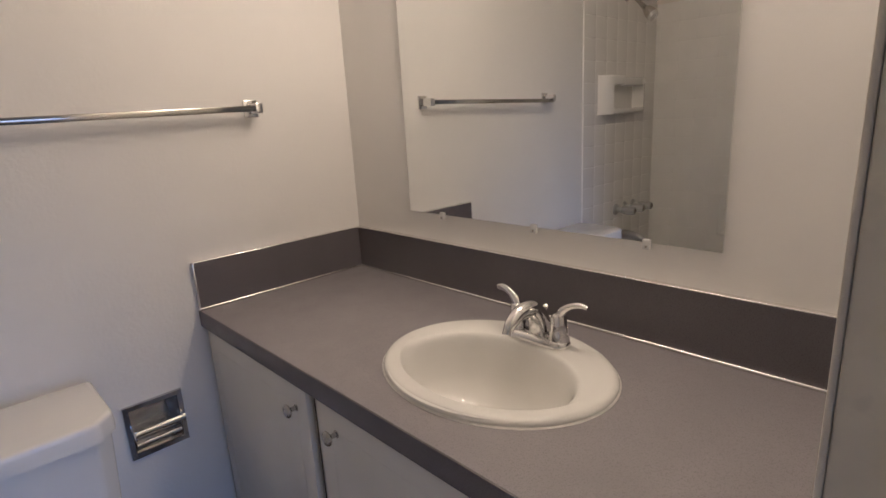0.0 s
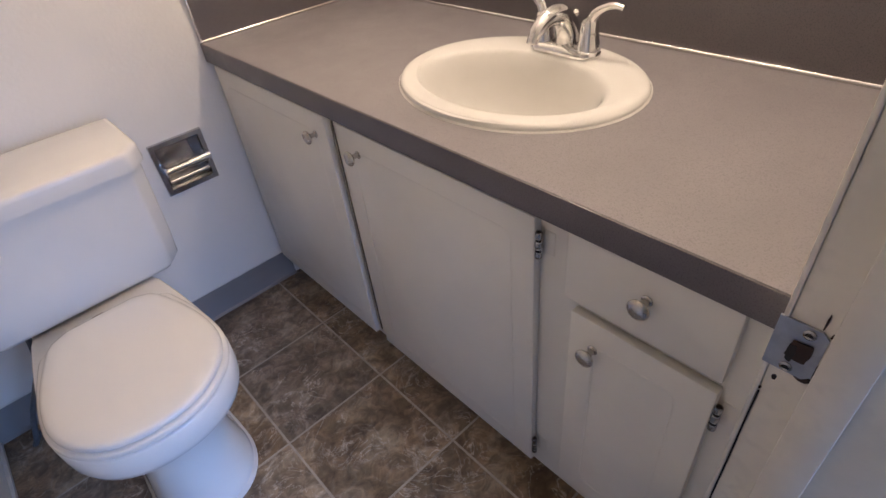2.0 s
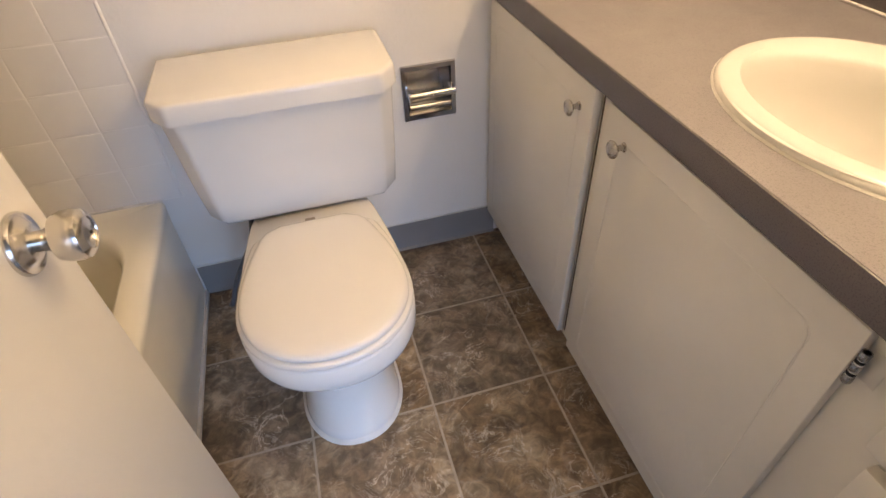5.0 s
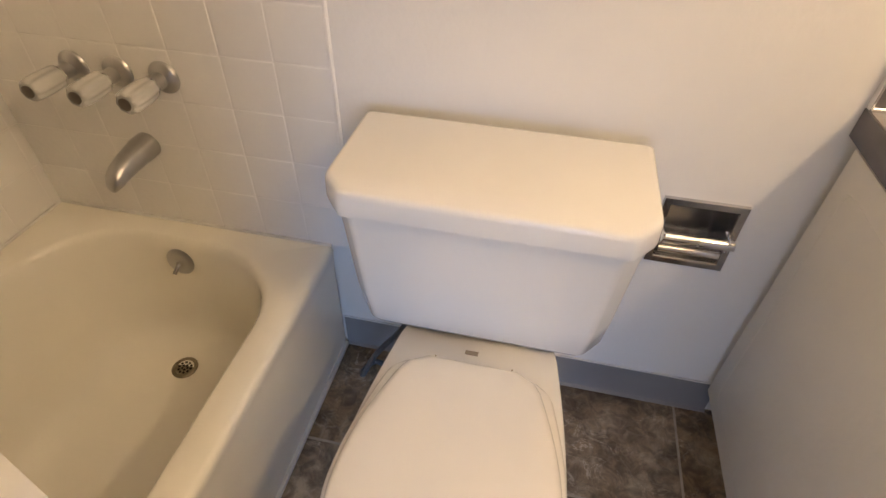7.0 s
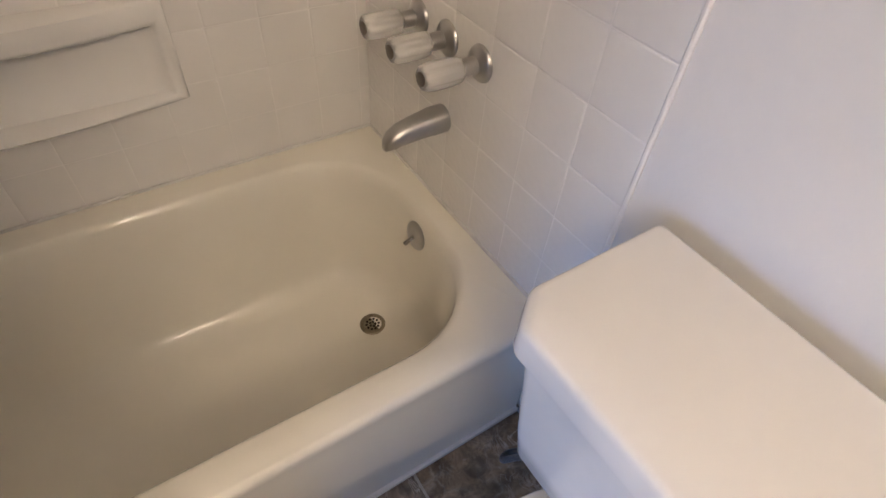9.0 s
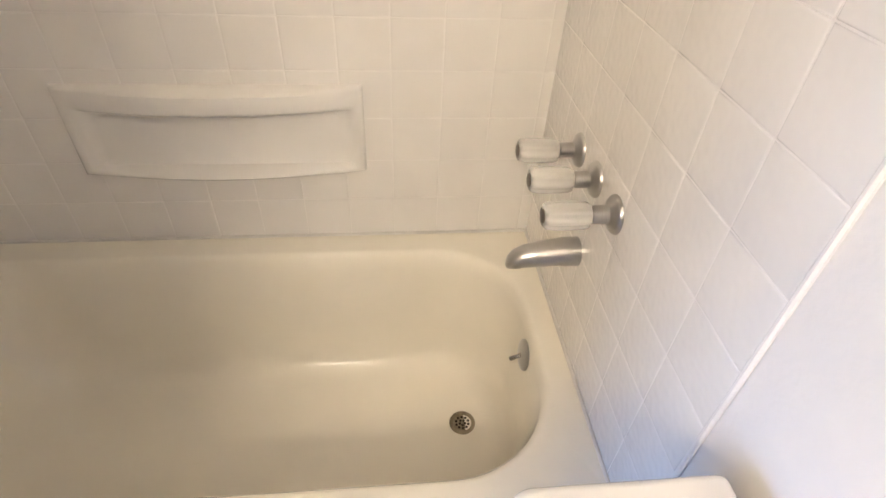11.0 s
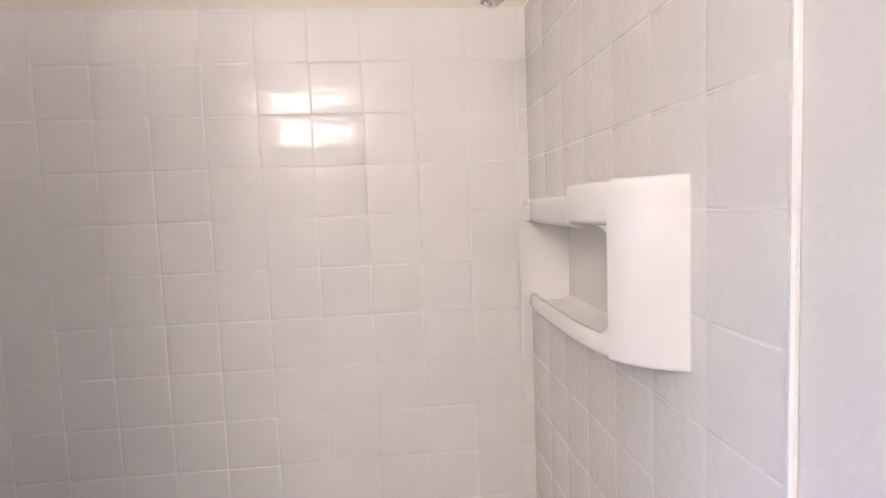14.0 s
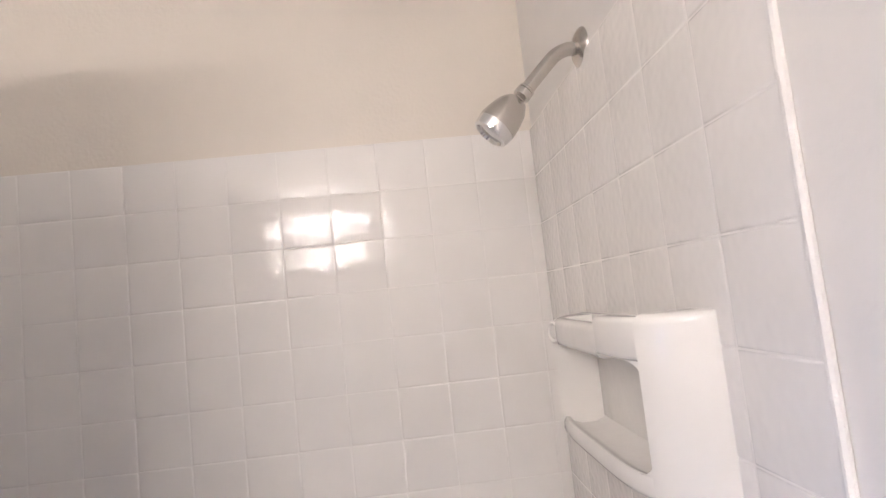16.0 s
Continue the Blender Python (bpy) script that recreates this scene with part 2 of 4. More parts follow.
def box(x0, x1, y0, y1, z0, z1, bevel=0.0, bm=None, seg=2):
    own = bmesh.new()
    bmesh.ops.create_cube(own, size=1)
    for v in own.verts:
        v.co = Vector((x0 + (v.co.x + 0.5) * (x1 - x0), y0 + (v.co.y + 0.5) * (y1 - y0), z0 + (v.co.z + 0.5) * (z1 - z0)))
    if bevel:
        bmesh.ops.bevel(own, geom=own.edges[:], offset=bevel, segments=seg, profile=0.5, affect="EDGES")
    return own if bm is None else joined(bm, own)


def joined(bm, other):
    me = bpy.data.meshes.new("tmp")
    other.to_mesh(me)
    other.free()
    bm.from_mesh(me)
    bpy.data.meshes.remove(me)
    return bm


def loft(loops, cap0=True, cap1=True, closed=True):
    """A skin over loops of equal length."""
    bm = bmesh.new()
    rows = [[bm.verts.new(p) for p in lp] for lp in loops]
    n = len(rows[0])
    for a, b in zip(rows, rows[1:]):
        for i in range(n if closed else n - 1):
            j = (i + 1) % n
            bm.faces.new((a[i], a[j], b[j], b[i]))
    if cap0:
        bm.faces.new(rows[0])
    if cap1:
        bm.faces.new(rows[-1])
    return bm


def lathe(profile, m, n=28, cap0=True, cap1=True):
    """Profile of (radius, height) pairs turned round the local z axis of m."""
    loops = [[m @ Vector((r * math.cos(2 * math.pi * i / n), r * math.sin(2 * math.pi * i / n), h)) for i in range(n)] for r, h in profile]
    return loft(loops, cap0, cap1)


def along(origin, way):
    """A pose whose local z points along way."""
    return Matrix.Translation(origin) @ Vector(way).to_track_quat("Z", "Y").to_matrix().to_4x4()


def smooth_path(points, steps=6):
    """Catmull-Rom through the points."""
    p = [Vector(q) for q in points]
    p = [2 * p[0] - p[1]] + p + [2 * p[-1] - p[-2]]
    out = []
    for i in range(1, len(p) - 2):
        for k in range(steps):
            t = k / steps
            a, b, c, d = p[i - 1], p[i], p[i + 1], p[i + 2]
            out.append(0.5 * ((2 * b) + (c - a) * t + (2 * a - 5 * b + 4 * c - d) * t * t + (3 * b - a - 3 * c + d) * t ** 3))
    return out + [p[-2]]


def tube(points, radius, n=14, flat=1.0, steps=6):
    """A tube along a curve; radius a number or one value for each end point, flat squeezes it along its binormal."""
    path = smooth_path(points, steps) if steps > 1 else [Vector(q) for q in points]
    loops, up = [], Vector((0.13, 0.31, 1))
    for i, q in enumerate(path):
        d = (path[min(i + 1, len(path) - 1)] - path[max(i - 1, 0)]).normalized()
        side = d.cross(up).normalized()
        upp = side.cross(d)
        up = upp
        f = i / (len(path) - 1) * (len(radius) - 1) if isinstance(radius, (list, tuple)) else 0
        r = radius if not isinstance(radius, (list, tuple)) else radius[int(f)] + (f - int(f)) * (radius[min(int(f) + 1, len(radius) - 1)] - radius[int(f)])
        loops.append([q + side * (r * math.cos(2 * math.pi * k / n)) + upp * (r * flat * math.sin(2 * math.pi * k / n)) for k in range(n)])
    return loft(loops)


def rounded(x0, x1, y0, y1, r, z, n=10):
    """A rectangle with rounded corners; r: one radius, or four from (x1, y1) on, counter-clockwise."""
    rs = r if isinstance(r, (list, tuple)) else (r, r, r, r)
    pts = []
    for (cx, cy, a0), q in zip(((x1, y1, 0), (x0, y1, 90), (x0, y0, 180), (x1, y0, 270)), rs):
        ox, oy = (cx - q if cx == x1 else cx + q), (cy - q if cy == y1 else cy + q)
        for k in range(n + 1):
            a = radians(a0 + 90 * k / n)
            pts.append(Vector((ox + q * math.cos(a), oy + q * math.sin(a), z)))
    return pts


def ellipse(cx, cy, a, b, z, n=64):
    return [Vector((cx + b * math.cos(2 * math.pi * i / n), cy + a * math.sin(2 * math.pi * i / n), z)) for i in range(n)]


# ---- the shell of the room ----
floor = solid("floor", box(-0.128, WX + 0.1, EO + 0.04, 0.1, -0.06, -0.0005), JOINT, "tan joint sheet under slate-look vinyl tiles", "floor", "structure", 0)
solid("hall_floor", box(-0.6, 3.0, -3.35, EO + 0.04, -0.06, 0.004), CARPET, "tan carpet in the hall", "floor", "structure", 0)
rect = lambda x0, x1, z0, z1, y: [Vector((x0, y, z0)), Vector((x1, y, z0)), Vector((x1, y, z1)), Vector((x0, y, z1))]
tb = loft([rect(-0.128, WX + 0.1, 0, CEIL, 0.1), rect(-0.128, WX + 0.1, 0, CEIL, 0.0), rect(1.398, 1.520, 0.478, 0.606, 0.0), rect(1.398, 1.520, 0.478, 0.606, 0.06)])
wall_toilet = solid("wall_toilet", tb, PAINT, "white painted textured plaster wall behind the toilet", "wall", "structure", 0)
wall_vanity = solid("wall_vanity", box(WX, WX + 0.1, EO, 0.0, 0.0, CEIL), PAINT, "off-white painted plaster wall behind the mirror", "wall", "structure", 0)
wall_tub = solid("wall_tub", box(LW - 0.106, LW - 0.006, EO, 0.0, 0.0, CEIL), SURROUND_PAINT, "cream painted wall along the bathtub", "wall", "structure", 0)
eb = box(LW - 0.006, DX0 - 0.02, EO, EY, 0, CEIL)
box(DX1 + 0.02, WX, EO, EY, 0, CEIL, bm=eb)
box(DX0 - 0.02, DX1 + 0.02, EO, EY, 2.06, CEIL, bm=eb)
solid("wall_entry", eb, PAINT, "white painted wall round the bathroom door", "wall", "structure", 0)
solid("ceiling", box(-0.128, WX + 0.1, EO, 0.1, CEIL, CEIL + 0.08), CEILING, "white painted bathroom ceiling", "ceiling", "structure", 0)

# hall behind the camera, with its window
hb = box(-0.7, -0.6, -3.35, EO, 0, CEIL)
box(3.0, 3.1, -3.35, EO, 0, CEIL, bm=hb)
box(-0.6, -0.128, EO, EO + 0.1, 0, CEIL, bm=hb)
box(WX + 0.1, 3.0, EO, EO + 0.1, 0, CEIL, bm=hb)
solid("wall_hall", hb, PAINT, "white painted hall side walls", "wall", "structure", 0)
wb = box(-0.7, 0.92, -3.45, -3.35, 0, CEIL)
box(2.32, 3.1, -3.45, -3.35, 0, CEIL, bm=wb)
box(0.92, 2.32, -3.45, -3.35, 0, 0.15, bm=wb)
box(0.92, 2.32, -3.45, -3.35, 1.75, CEIL, bm=wb)
solid("wall_window", wb, PAINT, "white painted wall with a window opening", "wall", "structure", 0)
solid("hall_ceiling", box(-0.7, 3.1, -3.45, EO, CEIL, CEIL + 0.08), CEILING, "white painted hall ceiling", "ceiling", "structure", 0)

# door frame
frame_1 = thing("door_frame", 1.18, -1.52, 0, "chipped white painted wooden door frame with a steel strike plate", "door frame", kind="structure")
part("jamb", box(DX1, DX1 + 0.02, EO - 0.02, EY - 0.005, 0, 2.04, 0.003), JAMB, frame_1)
part("jamb", box(DX0 - 0.02, DX0, EO - 0.02, EY + 0.004, 0, 2.04, 0.003), JAMB, frame_1)
part("head_jamb", box(DX0 - 0.02, DX1 + 0.02, EO - 0.02, EY + 0.004, 2.04, 2.06, 0.003), JAMB, frame_1)
part("door_stop", box(DX1 - 0.010, DX1, -1.531, -1.495, 0, 2.03, 0.002), JAMB, frame_1)
part("door_stop", box(DX0, DX0 + 0.010, -1.531, -1.495, 0, 2.03, 0.002), JAMB, frame_1)
part("edge_bead", box(DX1 - 0.0015, DX1 + 0.004, EY - 0.0052, EY - 0.0005, 0, 2.04, 0.0014), JAMB, frame_1)
PZ0, PZ1 = 0.821, 0.879
plate = [Vector((0, y, z)) for y, z in ((EY + 0.001, PZ0), (EY + 0.001, PZ1), (EY - 0.031, PZ1), (EY - 0.037, PZ1 - 0.006), (EY - 0.037, PZ0 + 0.006), (EY - 0.031, PZ0))]
sp = loft([[p + Vector((x, 0, 0)) for p in plate] for x in (DX1 - 0.0005, DX1 - 0.0028)])
strike = part("strike_plate", sp, STEEL, frame_1, "grey steel strike plate with a rounded lip", smooth=20)
lip = []
for k in range(11):
    a = radians(k * 9)
    z0, z1 = PZ0 + 0.008 * (1 - math.cos(a)) ** 1.5, PZ1 - 0.008 * (1 - math.cos(a)) ** 1.5
    ox, oy = DX1 - 0.0028 + 0.012 * (1 - math.cos(a)), EY + 0.0005 + 0.015 * math.sin(a)
    nx, ny = 0.0022 * math.cos(a) + 0.0004, -0.0022 * math.sin(a)
    lip.append([Vector((ox, oy, z0)), Vector((ox, oy, z1)), Vector((ox + nx, oy + ny, z1)), Vector((ox + nx, oy + ny, z0))])
part("strike_lip", loft(lip), STEEL, strike, smooth=60)
part("hole_edge", loft([rounded(-0.0105, 0.0105, -0.0145, 0.0145, 0.003, z, 4) for z in (0.0, 0.0012)]), STEEL, strike)
strike.children[-1].matrix_basis = Matrix.Translation((DX1 - 0.0028, EY - 0.021, 0.850)) @ Matrix.Rotation(radians(-90), 4, "Y") @ Matrix.Rotation(radians(90), 4, "Z")
rng = random.Random(4)


def ragged(name, y, z, ry, rz, x, mat, parent, label="", square=1.0):
    """A thin ragged-edged spot of bare metal or wood on the jamb."""
    ring = []
    for i in range(16):
        a = 2 * math.pi * i / 16
        c, sn = math.cos(a), math.sin(a)
        g = rng.uniform(0.82, 1.12)
        ring.append(Vector((x, y + ry * g * math.copysign(abs(c) ** square, c), z + rz * g * math.copysign(abs(sn) ** square, sn))))
    part(name, loft([ring, [v + Vector((0.0012, 0, 0)) for v in ring]]), mat, parent, label)


ragged("latch_hole", EY - 0.0215, 0.850, 0.0088, 0.0125, DX1 - 0.0046, RUST, strike, "rusty ragged latch hole", 0.55)
ragged("latch_hole", EY - 0.0165, 0.846, 0.0032, 0.0105, DX1 - 0.0050, DARK, strike, "", 0.6)
for z, y in ((0.8275, EY - 0.0175), (0.8715, EY - 0.0235)):
    part("screw", lathe([(0.0052, 0), (0.0052, 0.0012), (0.0032, 0.0022), (0.0012, 0.0014)], along((DX1 - 0.0028, y, z), (-1, 0, 0)), 14), NICKEL, strike)
    part("screw_slot", box(DX1 - 0.0056, DX1 - 0.0048, y - 0.0032, y + 0.0032, z - 0.0007, z + 0.0007), DARK, strike)
for y, z, ry, rz in ((EY - 0.0128, 0.806, 0.0020, 0.0034), (EY - 0.006, 0.785, 0.0013, 0.0016), (EY - 0.0325, 0.8205, 0.0070, 0.0045), (EY - 0.0385, 0.834, 0.0022, 0.009), (EY - 0.0405, 0.877, 0.0050, 0.0040), (EY - 0.0300, 0.8885, 0.0009, 0.009)):
    ragged("paint_chip", y, z, ry, rz, DX1 - 0.0009, RUST, frame_1)
crack = [Vector((DX1 - 0.0004, EY - 0.0062 - 0.0003 * math.sin(9 * k), 0.28 + 0.50 * k / 10)) for k in range(11)]
part("crack", tube(crack, 0.0010, 5), DARK, frame_1, "dark crack along the jamb")

part("casing", box(DX1 + 0.006, DX1 + 0.066, EO - 0.036, EO - 0.0205, 0, 2.10, 0.004), JAMB, frame_1)
part("casing", box(DX0 - 0.066, DX0 - 0.006, EO - 0.036, EO - 0.0205, 0, 2.10, 0.004), JAMB, frame_1)
part("head_casing", box(DX0 - 0.066, DX1 + 0.066, EO - 0.036, EO - 0.0205, 2.101, 2.16, 0.004), JAMB, frame_1)

# door, open against the tub
door_pose = (0.842, -0.765, 0.832, -1.452)
door_1 = thing("door_1", 0.84, -1.452, 0, "flat cream painted door standing open in front of the bathtub", "door", kind="structure")
ux, uy = door_pose[0] - door_pose[2], door_pose[1] - door_pose[3]
dl = math.hypot(ux, uy)
DM = Matrix.Translation((door_pose[2], door_pose[3], 0)) @ Matrix.Rotation(math.atan2(uy, ux), 4, "Z")
db = box(0, dl, 0, 0.035, 0.012, 2.03, 0.0025)
bmesh.ops.transform(db, matrix=DM, verts=db.verts)
leaf = part("door_leaf", db, DOOR_PAINT, door_1)
for s, out in ((1, Vector((0, -1, 0))), (-1, Vector((0, 1, 0)))):
    base = DM @ Vector((dl - 0.063, 0 if s > 0 else 0.035, 0.862))
    way = DM.to_3x3() @ out
    kb = part("door_knob", lathe([(0.011, 0), (0.011, 0.022), (0.014, 0.028), (0.0235, 0.034), (0.0262, 0.042), (0.0265, 0.052), (0.0245, 0.059), (0.019, 0.063), (0.0165, 0.0635), (0.016, 0.062), (0.006, 0.062), (0.0035, 0.0635)],
                                 along(base, way), 36), SATIN, leaf, "satin chrome privacy knob")
    part("rose", lathe([(0.033, 0), (0.033, 0.003), (0.031, 0.006), (0.024, 0.008), (0.020, 0.012), (0.0145, 0.014)], along(base, way), 36), SATIN, kb)
    part("lock_slot", lathe([(0.002, 0.0632), (0.002, 0.0642)], along(base, way), 10), DARK, kb)

# vinyl cove base
base_1 = thing("baseboard", 1.18, 0, 0, "grey vinyl cove baseboard along the wall", "baseboard", kind="structure")


def cove(x0, x1):
    prof = [(0.0, 0.0), (-0.012, 0.0), (-0.012, 0.0025), (-0.006, 0.007), (-0.0032, 0.016), (-0.003, 0.104), (-0.0015, 0.1055), (0.0, 0.1055)]
    return loft([[Vector((x, y, z)) for y, z in prof] for x in (x0, x1)])


part("cove_strip", cove(0.708, 1.655), RUBBER, base_1)
part("caulk_bead", tube([(0.708, -0.003, 0.107), (1.0, -0.0036, 0.1075), (1.3, -0.0032, 0.107), (1.655, -0.004, 0.108)], 0.0022, 6), CAULK, base_1)


# ---- vanity ----
FF = 1.643      # face frame
FD = 1.625      # door faces
vanity = thing("vanity_cabinet", 1.92, -0.73, 0, "white painted wooden vanity cabinet with three doors and a drawer", "cabinet")
part("face_frame", box(FF, FF + 0.02, EY + 0.004, -0.003, 0.095, 0.775, 0.0008), CABINET, vanity)
part("side_panel", box(FF + 0.02, WX - 0.002, -0.020, -0.003, 0.095, 0.775), CABINET, vanity)
part("side_panel", box(FF + 0.02, WX - 0.002, EY + 0.004, EY + 0.02, 0.095, 0.775), CABINET, vanity)
part("bottom_panel", box(FF + 0.02, WX - 0.002, EY + 0.02, -0.02, 0.095, 0.11), CABINET, vanity)
part("toe_kick", box(FF + 0.055, FF + 0.07, EY + 0.004, -0.003, 0.0, 0.095), CABINET, vanity)


def panel(y0, y1, z0, z1, inset=0.045, edge=0.003):
    """A slab door facing -x with a fine routed line round its field."""
    bm = box(FD, FF - 0.0006, y0, y1, z0, z1, edge)
    bm.faces.ensure_lookup_table()
    if inset:
        iy0, iy1, iz0, iz1 = y0 + inset, y1 - inset, z0 + inset, z1 - inset
        ring = rounded(iy0, iy1, iz0, iz1, 0.02, 0, 6)
        loops = []
        for off, dx in ((0.0, -0.0002), (0.0012, 0.0), (0.0024, -0.0009), (0.0036, -0.0002)):
            cy, cz = (iy0 + iy1) / 2, (iz0 + iz1) / 2
            loops.append([Vector((FD + dx, cy + (p.x - cy) * (1 - off / (iy1 - iy0) * 2), cz + (p.y - cz) * (1 - off / (iz1 - iz0) * 2))) for p in ring])
        joined(bm, loft(loops, False, False))
    return bm


def knob(y, z, parent):
    m = along((FD, y, z), (-1, 0, 0))
    k = part("knob", lathe([(0.0055, 0.002), (0.005, 0.010), (0.006, 0.014), (0.0125, 0.0175), (0.0155, 0.0205), (0.0158, 0.0225), (0.014, 0.0255), (0.009, 0.0278), (0.003, 0.0286)], m, 24), NICKEL, parent, "round brushed nickel knob")
    part("rosette", lathe([(0.0085, 0), (0.0085, 0.0015), (0.0065, 0.003)], m, 20), NICKEL, k)


def hinge(y, z, parent, s=1):
    """A partly wrapped hinge beside a door's edge: barrel, knuckles and a leaf painted over."""
    bm = lathe([(0.0042, -0.024), (0.0048, -0.022), (0.0048, 0.022), (0.0042, 0.024)], along((FD + 0.004, y, z), (0, 0, 1)), 12)
    box(FF - 0.0014, FF - 0.0002, y - 0.020 * (s > 0), y + 0.020 * (s < 0), z - 0.022, z + 0.022, 0.0008, bm)
    h = part("hinge", bm, CABINET, parent, "paint-spattered metal hinge")
    for dz in (-0.019, 0.0, 0.019):
        part("knuckle", lathe([(0.0054, dz - 0.005), (0.0058, dz - 0.004), (0.0058, dz + 0.004), (0.0054, dz + 0.005)], along((FD + 0.0035, y, z), (0, 0, 1)), 12), WORN_CHROME, h)
    for dz in (-0.010, 0.010):
        part("hinge_gap", lathe([(0.0050, dz - 0.0022), (0.0050, dz + 0.0022)], along((FD + 0.0035, y, z), (0, 0, 1)), 10), DARK, h)


d1 = part("door", panel(-0.556, -0.022, 0.108, 0.768), CABINET, vanity)
d2 = part("door", panel(-1.118, -0.604, 0.112, 0.768), CABINET, vanity)
d3 = part("door", panel(-1.414, -1.190, 0.146, 0.628), CABINET, vanity)
dr = part("drawer_front", panel(-1.414, -1.176, 0.648, 0.772, 0), CABINET, vanity)
part("drawer_gap", box(FF - 0.0012, FF + 0.001, -1.410, -1.203, 0.630, 0.646), GROOVE, vanity, "bare board under the drawer")
# thin strip on the face frame, coloured as the shadow by the door's edge
part("door_gap", box(FF - 0.0016, FF + 0.001, -0.5635, -0.5600, 0.115, 0.765), GAP_SHADE, vanity, "brown strip painted as the shadow line beside the door")
knob(-0.508, 0.714, d1)
knob(-0.668, 0.717, d2)
knob(-1.234, 0.571, d3)
knob(-1.302, 0.721, dr)
hinge(-1.1235, 0.718, d2)
hinge(-1.1235, 0.174, d2)
hinge(-1.4195, 0.580, d3)
hinge(-1.4195, 0.205, d3)

# worktop with its upstands
CT, CF = 0.826, 1.617
SX, SY, SA, SB = 1.889, -0.859, 0.250, 0.203
counter = thing("countertop", 1.89, -0.73, CT, "grey speckled laminate vanity top, splashbacks shaded darker, with metal trim", "countertop")


def slab_with_hole(x0, x1, y0, y1, z0, z1, ring):
    n = len(ring)
    cx, cy = sum(p.x for p in ring) / n, sum(p.y for p in ring) / n
    outer = []
    for p in ring:
        dx, dy = p.x - cx, p.y - cy
        tx = ((x1 if dx > 0 else x0) - cx) / dx if abs(dx) > 1e-6 else 1e9
        ty = ((y1 if dy > 0 else y0) - cy) / dy if abs(dy) > 1e-6 else 1e9
        t = min(tx, ty)
        outer.append(Vector((cx + dx * t, cy + dy * t, 0)))
    for c in ((x0, y0), (x0, y1), (x1, y0), (x1, y1)):
        best = min(outer, key=lambda q: (q.x - c[0]) ** 2 + (q.y - c[1]) ** 2)
        best.x, best.y = c
    up = lambda lp, z: [Vector((p.x, p.y, z)) for p in lp]
    return loft([up(ring, z0), up(ring, z1), up(outer, z1), up(outer, z0)], False, False)


cut = ellipse(SX, SY, SA - 0.03, SB - 0.03, 0, 96)
part("worktop", slab_with_hole(CF + 0.003, WX - 0.014, EY + 0.005, -0.001, CT - 0.03, CT, cut), WORKTOP, counter, smooth=20)
# front edge and splashbacks take the darker tone that stands for their shade
part("front_edge", box(CF, CF + 0.019, EY + 0.005, -0.001, CT - 0.049, CT - 0.0008, 0.0015), SHADED_LAMINATE, counter)
part("backsplash", box(WX - 0.013, WX - 0.0005, EY + 0.005, -0.001, CT - 0.02, 0.961), SHADED_LAMINATE, counter)
part("side_splash", box(1.622, WX - 0.013, -0.0125, -0.0005, CT - 0.02, 0.961), SHADED_LAMINATE, counter)
part("cove_trim", box(WX - 0.0210, WX - 0.0132, EY + 0.005, -0.016, CT, CT + 0.0085, 0.0036, seg=4), TRIM_METAL, counter, "bright metal cove trim")
part("cove_trim", box(1.618, WX - 0.0210, -0.0205, -0.0127, CT, CT + 0.0085, 0.0036, seg=4), TRIM_METAL, counter, "bright metal cove trim")
part("top_trim", box(WX - 0.0150, WX - 0.0005, EY + 0.005, -0.001, 0.9612, 0.9655, 0.0018, seg=3), TRIM_METAL, counter, "bright metal top trim")
part("top_trim", box(1.618, WX - 0.0150, -0.0150, -0.0005, 0.9612, 0.9655, 0.0018, seg=3), TRIM_METAL, counter, "bright metal top trim")
part("end_trim", box(1.6175, 1.6218, -0.0150, -0.0005, CT, 0.961, 0.0012), TRIM_METAL, counter, "bright metal end trim")

# basin
sink = thing("sink", SX, SY, CT, "white oval drop-in china sink set in the counter", "sink")
BX, BA, BB = 1.845, 0.197, 0.151
loops = []
for da, z in ((0.0, 0.0004), (0.0008, 0.004), (-0.001, 0.008), (-0.005, 0.0115), (-0.011, 0.0135), (-0.020, 0.0140), (-0.034, 0.0128)):
    loops.append(ellipse(SX, SY, SA + da, SB + da, CT + z))
for k, z in ((1.06, 0.0112), (1.02, 0.009), (1.0, 0.004), (0.975, -0.002), (0.945, -0.020), (0.90, -0.045), (0.83, -0.075), (0.72, -0.102), (0.57, -0.120), (0.38, -0.131), (0.17, -0.136), (0.10, -0.137)):
    sh = 0.02 * (1 - k) if k < 1 else 0
    loops.append(ellipse(BX + sh, SY, BA * k, BB * k, CT + z))
part("basin", loft(loops, False, True), SINK_CHINA, sink, smooth=60)
part("caulk_ring", loft([ellipse(SX, SY, SA + 0.004, SB + 0.004, CT + 0.0003), ellipse(SX, SY, SA + 0.0025, SB + 0.0025, CT + 0.0018), ellipse(SX, SY, SA - 0.002, SB - 0.002, CT + 0.004)], False, False), CAULK, sink)

